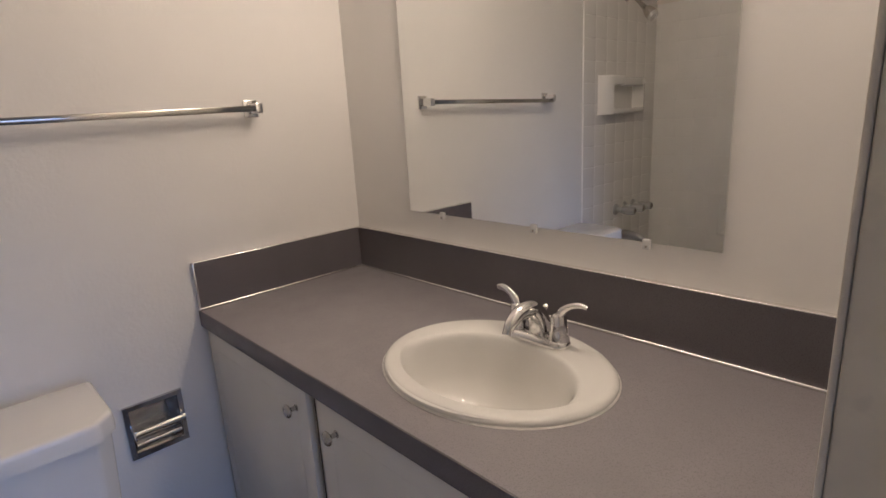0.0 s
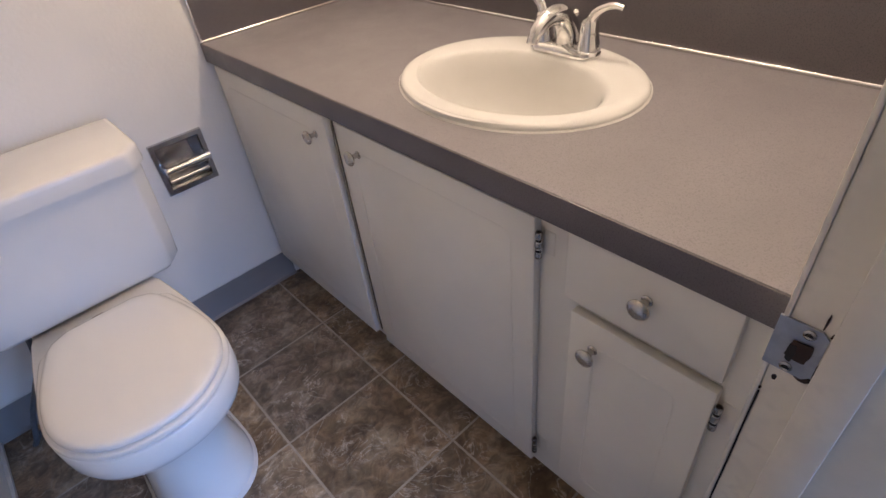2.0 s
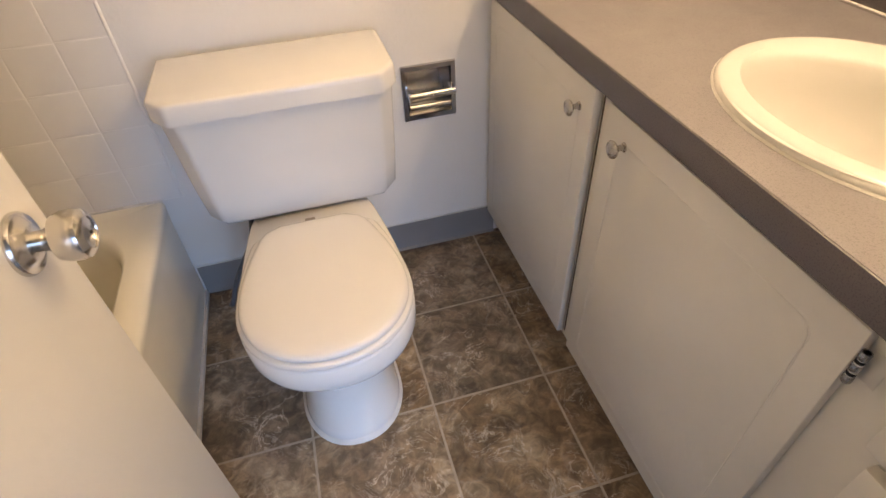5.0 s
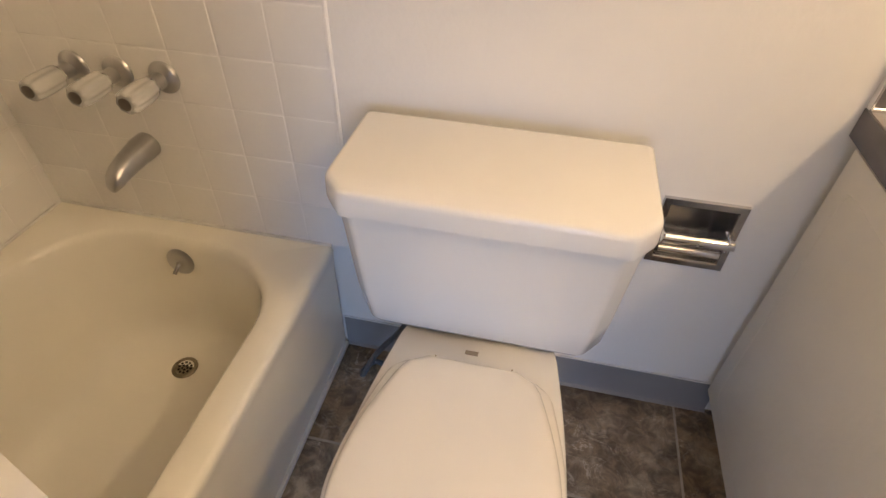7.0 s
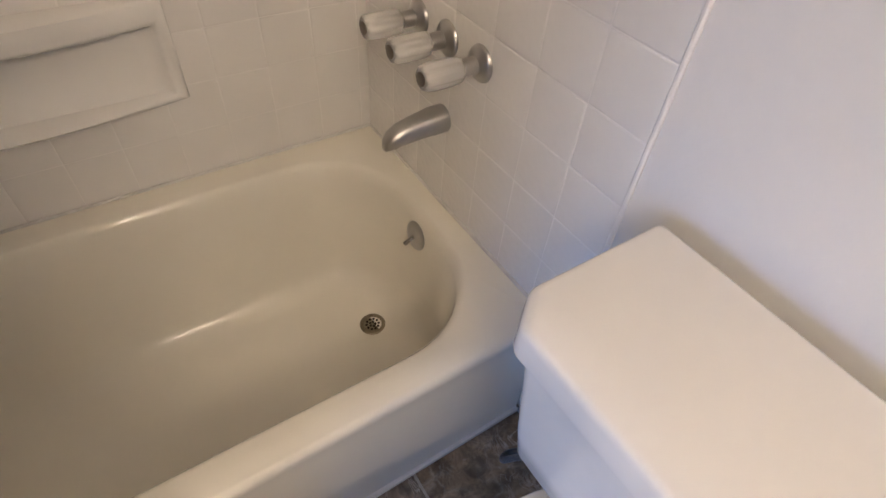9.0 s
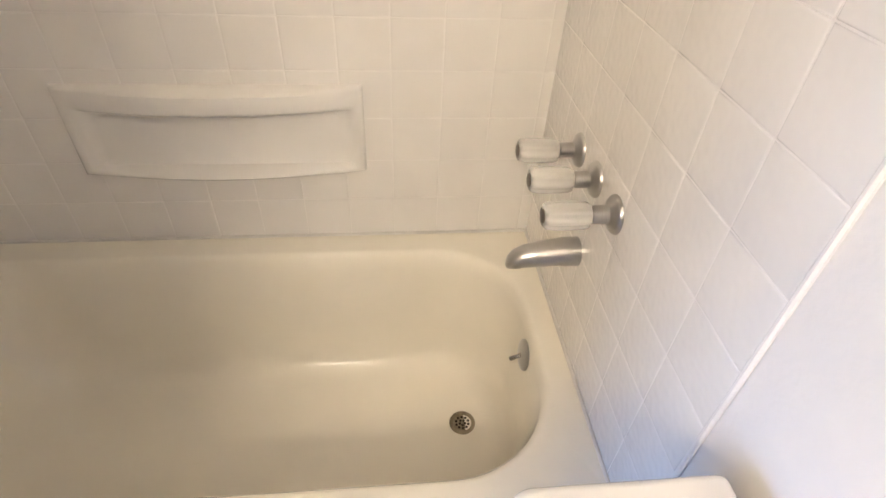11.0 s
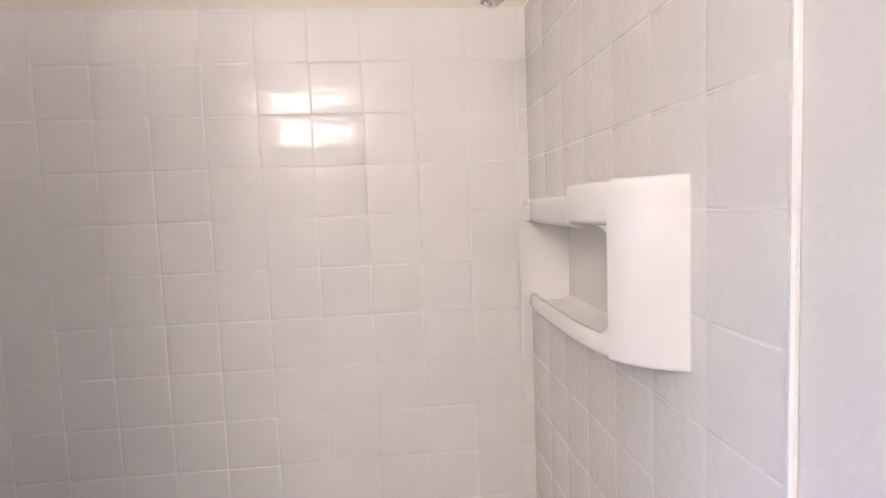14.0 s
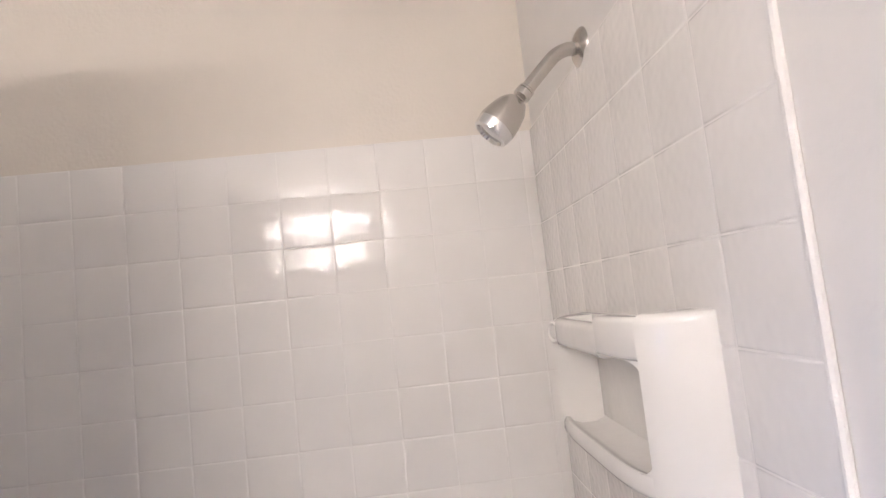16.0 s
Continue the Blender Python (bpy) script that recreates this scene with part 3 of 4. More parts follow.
# basin mixer
faucet = thing("faucet", 2.012, -0.873, CT + 0.02, "chrome two-handle centerset faucet on the sink", "faucet")
FZ = CT + 0.0128
fx, fy = 2.024, -0.866
loops = []
for g, z in ((0.0, 0.0), (0.001, 0.006), (-0.001, 0.011), (-0.005, 0.0145), (-0.011, 0.0165)):
    loops.append(rounded(fx - 0.026 - g, fx + 0.026 + g, fy - 0.079 - g, fy + 0.079 + g, 0.0255 + g, FZ + z, 7))
part("base", loft(loops), CHROME, faucet)
part("spout", tube([(fx + 0.010, fy, FZ + 0.008), (fx + 0.006, fy, FZ + 0.044), (fx - 0.020, fy, FZ + 0.074), (fx - 0.056, fy, FZ + 0.078), (fx - 0.086, fy, FZ + 0.064), (fx - 0.097, fy, FZ + 0.052)], [0.025, 0.024, 0.021, 0.0185, 0.0155, 0.0125], 20, 0.85), CHROME, faucet)
part("aerator", lathe([(0.010, 0), (0.0105, 0.012), (0.009, 0.014)], along((fx - 0.097, fy, FZ + 0.056), (-0.35, 0, -1)), 18), CHROME, faucet)
for s in (1, -1):
    hy = fy + s * 0.054
    post = part("handle_post", lathe([(0.0235, 0.010), (0.0225, 0.018), (0.0195, 0.032), (0.0175, 0.046), (0.0165, 0.062), (0.013, 0.068), (0.006, 0.071)], along((fx + 0.002, hy, FZ), (0, 0, 1)), 24), CHROME, faucet)
    part("lever", tube([(fx + 0.002, hy, FZ + 0.056), (fx + 0.004, hy + s * 0.008, FZ + 0.078), (fx + 0.007, hy + s * 0.026, FZ + 0.091), (fx + 0.010, hy + s * 0.046, FZ + 0.096), (fx + 0.012, hy + s * 0.062, FZ + 0.093)], [0.013, 0.0115, 0.009, 0.0085, 0.0065], 16, 0.72), CHROME, post)
rod = part("lift_rod", tube([(fx + 0.030, fy, FZ + 0.006), (fx + 0.032, fy, FZ + 0.03), (fx + 0.033, fy, FZ + 0.062)], 0.0025, 8), CHROME, faucet)
part("rod_knob", lathe([(0.003, 0), (0.0065, 0.003), (0.007, 0.007), (0.004, 0.011), (0.001, 0.012)], along((fx + 0.033, fy, FZ + 0.060), (0, 0, 1)), 14), CHROME, rod)

# mirror
MX = WX - 0.006
mirror = thing("mirror", WX, -0.731, 1.044, "large frameless wall mirror held by clear clips above the sink", "mirror")
part("pane", box(MX, WX - 0.0005, -1.177, -0.286, 1.044, 1.80, 0.0006), MIRROR, mirror, smooth=0)
for y in (-0.427, -0.746, -1.031):
    c = part("clip", box(MX - 0.005, WX - 0.0004, y - 0.009, y + 0.009, 1.030, 1.052, 0.003), CLIP, mirror, "clear plastic mirror clip")
    part("screw", lathe([(0.003, 0), (0.0028, 0.0012), (0.001, 0.0018)], along((MX - 0.005, y, 1.037), (-1, 0, 0)), 10), NICKEL, c)

# lamp bar above the mirror
lamp = thing("vanity_light", WX, -0.86, 1.965, "chrome vanity light bar with four lit globe bulbs above the mirror", "wall lamp")
part("back_plate", box(WX - 0.045, WX - 0.0005, -1.18, -0.54, 1.910, 2.020, 0.008), CHROME, lamp)
for k in range(4):
    y = -0.62 - 0.16 * k
    cup = part("socket", lathe([(0.022, 0), (0.022, 0.018), (0.018, 0.020)], along((WX - 0.045, y, 1.965), (-1, 0, 0)), 20), CHROME, lamp)
    part("bulb", lathe([(0.013, 0.012), (0.016, 0.022), (0.030, 0.034), (0.039, 0.050), (0.040, 0.064), (0.034, 0.082), (0.022, 0.094), (0.006, 0.099)], along((WX - 0.045, y, 1.965), (-1, 0, 0)), 24), BULB, cup, "lit globe bulb")

# towel bar
bar = thing("towel_bar", 1.47, 0, 1.366, "chrome towel bar with square brackets on the wall", "towel bar")
rb = box(1.085, 1.852, -0.056, -0.040, 1.358, 1.374, 0.002)
for v in rb.verts:
    v.co.z -= (1.852 - v.co.x) * 0.016
part("rail", rb, RAIL, bar)
for x in (1.078, 1.838):
    b = part("bracket", box(x, x + 0.022, -0.062, -0.006, 1.352, 1.380, 0.003), CHROME, bar, "square chrome bracket")
    part("wall_plate", box(x - 0.010, x + 0.032, -0.008, -0.0005, 1.342, 1.390, 0.002), CHROME, b)

# paper holder let into the wall
tp = thing("paper_holder", 1.459, 0, 0.54, "recessed chrome toilet paper holder with an empty roller", "paper holder")
X0, X1, Z0, Z1 = 1.384, 1.534, 0.464, 0.620


def frame_ring(x0, x1, z0, z1, w, y0, y1):
    out = lambda a, y: [Vector(p) for p in ((x0 + a, y, z0 + a), (x1 - a, y, z0 + a), (x1 - a, y, z1 - a), (x0 + a, y, z1 - a))]
    return loft([out(0, y1), out(0.0015, y0), out(w - 0.002, y0), out(w, y0 + 0.003), out(w, y1 + 0.0)], False, False)


part("frame", frame_ring(X0, X1, Z0, Z1, 0.016, -0.007, -0.0005), RECESS, tp, smooth=20)
rec = []
for y, g in ((-0.004, 0.0), (0.004, 0.001), (0.030, 0.002), (0.048, 0.012), (0.055, 0.030)):
    rec.append([Vector((x, y, z)) for x, z in ((X0 + 0.016, Z0 + 0.016 + g), (X1 - 0.016, Z0 + 0.016 + g), (X1 - 0.016, Z1 - 0.016 - g), (X0 + 0.016, Z1 - 0.016 - g))])
part("recess", loft(rec, False, True), RECESS, tp, "dull chrome recess", smooth=30)
for x in (X0 + 0.013, X1 - 0.021):
    part("arm", box(x, x + 0.008, -0.030, 0.006, 0.528, 0.556, 0.003), CHROME, tp)
rl = part("roller", lathe([(0.006, -0.066), (0.0095, -0.064), (0.0095, 0.0), (0.0112, 0.001), (0.0112, 0.064), (0.006, 0.066)], along(((X0 + X1) / 2 + 0.004, -0.022, 0.543), (1, 0, 0)), 20), CHROME, tp, "polished spring roller")
part("lower_lip", tube([(X0 + 0.018, -0.004, 0.503), (1.459, -0.004, 0.503), (X1 - 0.018, -0.004, 0.503)], 0.010, 14), CHROME, tp, "rolled chrome edge")

# ---- toilet ----
TX = 1.090
toilet = thing("toilet", TX, -0.45, 0, "white two-piece toilet with closed seat lid", "toilet")


def egg(hw, yb, yf, back, z, mid=-0.545, n=14, r=0.02):
    """Plan outline: straight back of half-width back at yb, widest hw at mid, round front at yf."""
    right = []
    for k in range(n + 1):
        t = k / n
        y = yb + (mid - yb) * t
        w = back + (hw - back) * math.sin(t * math.pi / 2)
        if t < 0.12:
            w -= r * (1 - t / 0.12) ** 2
        right.append((w, y))
    for k in range(1, n + 1):
        a = radians(90 * k / n)
        right.append((hw * math.cos(a) ** 0.92 if k < n else 0.0, mid + (yf - mid) * math.sin(a)))
    pts = [Vector((TX + w, y, z)) for w, y in right]
    return pts + [Vector((TX - w, y, z)) for w, y in reversed(right[:-1])]


def tank_loop(x0, x1, y0, y1, c, z):
    """Rectangle with its two front corners (towards -y) cut and all corners softened."""
    raw = [Vector(p) for p in ((x1, y1, z), (x0, y1, z), (x0, y0 + c * 1.2, z), (x0 + c, y0, z), (x1 - c, y0, z), (x1, y0 + c * 1.2, z))]
    out = []
    n = len(raw)
    for i, p in enumerate(raw):
        a, b = raw[i - 1], raw[(i + 1) % n]
        r = min(0.010, (a - p).length * 0.4, (b - p).length * 0.4)
        s, e = p + (a - p).normalized() * r, p + (b - p).normalized() * r
        for k in range(5):
            t = k / 4
            out.append(s * (1 - t) ** 2 + p * 2 * t * (1 - t) + e * t * t)
    return out


tk = []
for g, z in ((0.045, 0.4), (0.020, 0.403), (0.008, 0.409), (0.002, 0.420)):
    tk.append(tank_loop(0.852 + g, 1.314 - g, -0.246 + g, -0.050 - g * 0.3, 0.036, z))
for t in (0.25, 0.5, 0.75, 1.0):
    tk.append(tank_loop(0.852 - 0.009 * t, 1.314 + 0.009 * t, -0.246 - 0.035 * t, -0.050 + 0.008 * t, 0.036, 0.420 + 0.276 * t))
part("tank", loft(tk), CERAMIC, toilet, smooth=40)
ld = []
for g, z in ((0.006, 0.6955), (0.0, 0.6975), (-0.001, 0.704), (0.0, 0.730), (0.001, 0.7365), (0.0035, 0.740), (0.009, 0.742)):
    ld.append(tank_loop(0.834 + g, 1.330 - g, -0.292 + g, -0.040 - g, 0.036, z))
part("tank_lid", loft(ld), CERAMIC, toilet, smooth=40)
bl = []
for hw, yb, yf, back, z, mid in ((0.118, -0.300, -0.636, 0.105, 0.0, -0.50), (0.120, -0.298, -0.640, 0.107, 0.012, -0.50), (0.116, -0.300, -0.634, 0.104, 0.03, -0.50),
                                 (0.106, -0.305, -0.618, 0.098, 0.10, -0.50), (0.101, -0.305, -0.608, 0.096, 0.17, -0.50), (0.106, -0.300, -0.616, 0.100, 0.225, -0.51),
                                 (0.128, -0.275, -0.652, 0.112, 0.270, -0.53), (0.158, -0.240, -0.692, 0.128, 0.305, -0.54), (0.173, -0.205, -0.711, 0.136, 0.325, -0.545),
                                 (0.178, -0.195, -0.719, 0.139, 0.345, -0.545), (0.178, -0.195, -0.720, 0.139, 0.392, -0.545), (0.174, -0.197, -0.715, 0.135, 0.398, -0.545)):
    bl.append(egg(hw, yb, yf, back, z, mid))
part("bowl", loft(bl), CERAMIC, toilet, smooth=60)
st = [egg(0.177 - g, -0.315 - g, -0.719 + g, 0.135 - g, z) for g, z in ((0.005, 0.3995), (0.0, 0.403), (0.0, 0.410), (0.004, 0.414))]
seat = part("seat", loft(st), SEAT, toilet, smooth=50)
lt = [egg(0.168 - g, -0.308 - g, -0.711 + g, 0.108 - g, z, -0.55, r=0.03) for g, z in ((0.006, 0.4155), (0.0, 0.419), (0.0, 0.424), (0.003, 0.429), (0.010, 0.432), (0.03, 0.4335))]
lidp = part("seat_lid", loft(lt), SEAT, toilet, "closed flat seat lid", smooth=50)
for s in (1, -1):
    part("hinge_slot", box(TX + s * 0.070 - 0.0012, TX + s * 0.070 + 0.0012, -0.308, -0.286, 0.3975, 0.3995), GROOVE, seat)
    part("bolt_cap", lathe([(0.011, 0), (0.010, 0.012), (0.004, 0.017)], along((TX + s * 0.108, -0.40, 0.011), (s * 0.3, 0, 1)), 14), CERAMIC, toilet)
part("maker_mark", box(TX - 0.019, TX + 0.005, -0.271, -0.262, 0.3975, 0.3990), LABEL, toilet, "small grey printed mark")
part("floor_caulk", loft([egg(0.127, -0.293, -0.649, 0.113, 0.0003, -0.5), egg(0.124, -0.296, -0.645, 0.111, 0.006, -0.5), egg(0.119, -0.299, -0.639, 0.107, 0.011, -0.5)], False, False), CAULK, toilet)
hose = thing("supply_hose", 0.90, -0.09, 0.02, "dark grey flexible water supply hose beside the toilet", "hose")
part("hose", tube([(0.945, -0.16, 0.425), (0.93, -0.165, 0.33), (0.90, -0.14, 0.25), (0.868, -0.125, 0.19), (0.832, -0.13, 0.13), (0.803, -0.135, 0.06), (0.786, -0.10, 0.018), (0.805, -0.062, 0.014), (0.842, -0.066, 0.020), (0.858, -0.040, 0.05), (0.858, -0.002, 0.075)], 0.0070, 12), HOSE, hose)

# ---- bathtub ----
tub = thing("bathtub", 0.37, -0.73, 0, "almond enamelled bathtub with a straight front apron", "bathtub")
TE = EY + 0.003
BW = LW + 0.002
tl = [rounded(BW, 0.705, TE, -0.0075, 0.006, 0.004), rounded(BW, 0.7055, TE, -0.0075, 0.006, 0.05), rounded(BW, 0.706, TE, -0.0075, 0.006, RIM - 0.06),
      rounded(BW, 0.708, TE, -0.0075, 0.006, RIM - 0.03), rounded(BW, 0.710, TE, -0.0075, 0.007, RIM - 0.014), rounded(BW, 0.707, TE, -0.0075, 0.007, RIM - 0.005), rounded(BW, 0.699, TE, -0.0075, 0.007, RIM)]
RR = lambda a, b: (a, a, b, b)
for x0, x1, y0, y1, r, z in ((0.042, 0.648, -1.395, -0.056, RR(0.205, 0.16), RIM), (0.048, 0.642, -1.388, -0.061, RR(0.205, 0.16), RIM - 0.004), (0.055, 0.635, -1.380, -0.067, RR(0.205, 0.16), RIM - 0.015),
                             (0.063, 0.629, -1.370, -0.071, RR(0.200, 0.16), RIM - 0.04), (0.084, 0.616, -1.335, -0.078, RR(0.19, 0.15), 0.23), (0.108, 0.602, -1.29, -0.087, RR(0.18, 0.14), 0.12),
                             (0.125, 0.590, -1.25, -0.096, RR(0.17, 0.14), 0.065), (0.150, 0.570, -1.21, -0.115, RR(0.15, 0.13), 0.034), (0.190, 0.538, -1.16, -0.150, RR(0.125, 0.11), 0.020), (0.26, 0.48, -1.08, -0.23, RR(0.08, 0.08), 0.016)):
    tl.append(rounded(x0, x1, y0, y1, r, z))
part("shell", loft(tl, True, True), ENAMEL, tub, smooth=50)
ov = part("overflow_plate", lathe([(0.036, 0), (0.036, 0.002), (0.033, 0.005), (0.022, 0.0075), (0.008, 0.008)], along((0.334, -0.0752, 0.289), (0, -1, 0.12)), 32), DULL_CHROME, tub, "round chrome overflow plate")
part("trip_lever", tube(tuple((0.334 + a, -0.0812 - b, 0.289 - c) for a, b, c in ((0, 0, 0), (0, 0.010, 0.005), (-0.004, 0.022, 0.017))), [0.0055, 0.0045, 0.0055], 10), WORN_CHROME, ov)
for s in (1, -1):
    part("screw", lathe([(0.004, 0), (0.003, 0.001)], along((0.334 + s * 0.019, -0.0812, 0.290), (0, -1, 0.12)), 10), DARK, ov)
DXY = (0.331, -0.196, 0.0175)
dn = part("drain", lathe([(0.033, 0), (0.033, 0.0015), (0.030, 0.0035), (0.0235, 0.0025), (0.0225, 0.0005)], Matrix.Translation(DXY), 32), BRONZE, tub, "tarnished round drain strainer")
for q, (cr, cnt) in enumerate(((0.007, 5), (0.0158, 10))):
    for k in range(cnt):
        a = 2 * math.pi * k / cnt
        part("drain_hole", lathe([(0.0034, 0.0006), (0.0034, 0.0016)], Matrix.Translation((DXY[0] + cr * math.cos(a), DXY[1] + cr * math.sin(a), DXY[2])), 8), DARK, dn)
part("floor_trim", box(0.703, 0.714, TE, -0.012, 0.0, 0.014, 0.003), CAULK, tub, "white caulk strip along the floor")
part("wall_caulk", tube([(BW, -0.0085, RIM + 0.001), (0.3, -0.0088, RIM + 0.0015), (0.706, -0.0085, RIM + 0.001)], 0.004, 8), CAULK, tub)
part("wall_caulk", tube([(LW + 0.0035, -0.008, RIM + 0.001), (LW + 0.0038, -0.7, RIM + 0.0015), (LW + 0.0035, TE, RIM + 0.001)], 0.004, 8), CAULK, tub)

# taps, spout and shower
TF = -0.0065
for x in (0.207, 0.306, 0.408):
    hd = thing("tub_tap", x, TF, 0.736, "clear acrylic tap handle on a chrome stem", "tap", "tub taps")
    m = along((x, TF, 0.736), (0, -1, 0))
    part("escutcheon", lathe([(0.033, 0), (0.0325, 0.003), (0.028, 0.008), (0.019, 0.012), (0.0155, 0.015), (0.0150, 0.040), (0.0135, 0.042)], m, 28), DULL_CHROME, hd)
    n = 48
    lobes = []
    for r, h, d in ((0.013, 0.0425, 0.0), (0.0195, 0.0445, 0.05), (0.0218, 0.052, 0.06), (0.0228, 0.078, 0.07), (0.0222, 0.104, 0.07), (0.0205, 0.1145, 0.08), (0.0175, 0.1185, 0.03), (0.0125, 0.1185, 0.0)):
        lobes.append([m @ Vector((r * (1 + d * math.cos(8 * 2 * math.pi * i / n)) * math.cos(2 * math.pi * i / n), r * (1 + d * math.cos(8 * 2 * math.pi * i / n)) * math.sin(2 * math.pi * i / n), h)) for i in range(n)])
    grip = part("acrylic_grip", loft(lobes), ACRYLIC, hd, "clear fluted acrylic grip", smooth=60)
    part("stem", lathe([(0.006, 0.0427), (0.005, 0.06), (0.005, 0.07)], m, 14), WORN_CHROME, grip)
    part("index_button", lathe([(0.0122, 0.1187), (0.0122, 0.1205), (0.009, 0.1212)], m, 18), BUTTON, grip, "dull grey index button")
spout = thing("tub_spout", 0.309, TF, 0.570, "chrome bathtub filler spout", "tub spout")
sl = []
for y, zc, rx, rz in ((0.0, 0.0, 0.033, 0.033), (0.030, 0.0, 0.033, 0.033), (0.034, 0.0, 0.0315, 0.032), (0.075, -0.004, 0.0285, 0.029), (0.105, -0.009, 0.0255, 0.026), (0.124, -0.016, 0.0215, 0.022), (0.134, -0.023, 0.014, 0.015), (0.137, -0.027, 0.006, 0.007)):
    sl.append([Vector((0.309 + rx * 0.88 * math.cos(2 * math.pi * i / 26), TF - y, 0.572 + zc + rz * 0.88 * math.sin(2 * math.pi * i / 26))) for i in range(26)])
sb = part("spout_body", loft(sl), DULL_CHROME, spout, smooth=50)
part("outlet", lathe([(0.0155, 0), (0.0155, 0.018), (0.013, 0.019)], along((0.309, TF - 0.116, 0.562), (0, -0.12, -1)), 20), WORN_CHROME, sb)

SHX, SHZ = 0.345, 1.874
shower = thing("shower_head", SHX, 0, SHZ, "satin chrome shower head on a bent wall arm", "shower head")
part("wall_flange", lathe([(0.033, 0), (0.032, 0.003), (0.024, 0.009), (0.012, 0.012)], along((SHX, -0.0008, SHZ), (0, -1, 0)), 32), NICKEL, shower)
arm = part("arm", tube([(SHX, -0.002, SHZ), (SHX, -0.022, SHZ + 0.001), (SHX, -0.042, SHZ - 0.006), (SHX, -0.062, SHZ - 0.024), (SHX, -0.097, SHZ - 0.060)], 0.0108, 16), NICKEL, shower)
hw = Vector((0, -0.71, -0.71))
hm = along((SHX, -0.095, SHZ - 0.058), hw)
part("swivel", lathe([(0.0125, 0), (0.0135, 0.001), (0.0135, 0.004), (0.012, 0.0045), (0.0135, 0.005), (0.0135, 0.016), (0.0085, 0.020), (0.0085, 0.026)], hm, 22), NICKEL, shower)
hd = part("head", lathe([(0.010, 0.022), (0.017, 0.026), (0.0245, 0.038), (0.0290, 0.054), (0.0312, 0.070), (0.0315, 0.078)], hm, 32), NICKEL, shower, smooth=60)
part("spray_ring", lathe([(0.0312, 0.078), (0.0305, 0.088), (0.0285, 0.094), (0.024, 0.096), (0.021, 0.091), (0.008, 0.090)], hm, 32, False), CHROME, hd)
part("set_screw", lathe([(0.003, 0), (0.003, 0.002)], along(hm @ Vector((0.0205, 0.0005, 0.036)), hm.to_3x3() @ Vector((0.9, 0, -0.5))), 10), DARK, hd)

# ---- ceramic shelf with a washcloth bar, on the tap wall ----
dish = thing("soap_shelf", 0.44, TF, 1.37, "white glazed ceramic soap shelf with a broken washcloth bar", "soap dish")
KX0, KX1, KZ0, KZ1 = 0.190, 0.624, 1.272, 1.470
OX0, OX1 = 0.268, 0.574      # sides of its opening


def bowed(x, inset=0.0):
    """Front of the shelf in plan: nearly flat, turning back to the wall at its ends."""
    t = min(1.0, abs((x - KX0) / (KX1 - KX0) * 2 - 1))
    return TF - 0.082 * max(0.0, 1 - t ** 5) ** 0.7 + inset


def spread_x(x0, x1, n):
    """Stations along x, closer together towards the ends of the shelf."""
    c, h = (KX0 + KX1) / 2, (KX1 - KX0) / 2
    a0, a1 = math.asin((x0 - c) / h), math.asin((x1 - c) / h)
    return [c + h * math.sin(a0 + (a1 - a0) * k / n) for k in range(n + 1)]


def bow_rail(x0, x1, z0, z1, inset, thick, soft, n=12):
    """A rounded rail that follows the front between two heights."""
    loops = []
    for x in spread_x(x0, x1, n):
        y = bowed(x, inset)
        loops.append([Vector((x, y + thick, z0 + soft)), Vector((x, y + thick - soft, z0)), Vector((x, y + soft, z0)), Vector((x, y + soft * 0.3, z0 + soft * 0.3)), Vector((x, y, z0 + soft)),
                      Vector((x, y, z1 - soft)), Vector((x, y + soft * 0.3, z1 - soft * 0.3)), Vector((x, y + soft, z1)), Vector((x, y + thick - soft, z1)), Vector((x, y + thick, z1 - soft))])
    return loft(loops)


def cheek(x0, x1, z0, z1):
    """A solid end of the shelf, from the wall to the bowed front, with softened top and bottom."""
    loops = []
    for g, z in ((0.006, z0), (0.0015, z0 + 0.0025), (0.0, z0 + 0.006), (0.0, z1 - 0.012), (0.0015, z1 - 0.006), (0.005, z1 - 0.0018), (0.011, z1)):
        front = [Vector((x, min(TF, bowed(x, g)), z)) for x in spread_x(x0, x1, 18)]
        loops.append([Vector((x0, TF + 0.001, z))] + front + [Vector((x1, TF + 0.001, z))])
    return loft(loops)


part("back_plate", box(KX0 + 0.01, KX1 - 0.01, TF - 0.008, TF + 0.001, KZ0 + 0.004, KZ1 - 0.012, 0.003), DISH, dish)
sh = []
for x in spread_x(OX0 - 0.02, OX1 + 0.02, 16):
    y = bowed(x)
    sh.append([Vector((x, TF, KZ0 + 0.006)), Vector((x, y + 0.014, KZ0)), Vector((x, y + 0.004, KZ0 + 0.003)), Vector((x, y, KZ0 + 0.010)), Vector((x, y + 0.001, KZ0 + 0.021)), Vector((x, y + 0.005, KZ0 + 0.027)),
               Vector((x, y + 0.011, KZ0 + 0.026)), Vector((x, y + 0.017, KZ0 + 0.018)), Vector((x, y + 0.030, KZ0 + 0.014)), Vector((x, TF - 0.022, KZ0 + 0.014)), Vector((x, TF - 0.010, KZ0 + 0.019)), Vector((x, TF, KZ0 + 0.030))])
part("tray", loft(sh), DISH, dish, smooth=60)
part("cheek", cheek(OX1, KX1 - 0.0005, KZ0 - 0.002, KZ1), DISH, dish, smooth=50)
part("cheek", cheek(KX0 + 0.0005, OX0, KZ0 - 0.002, KZ1 - 0.014), DISH, dish, smooth=50)
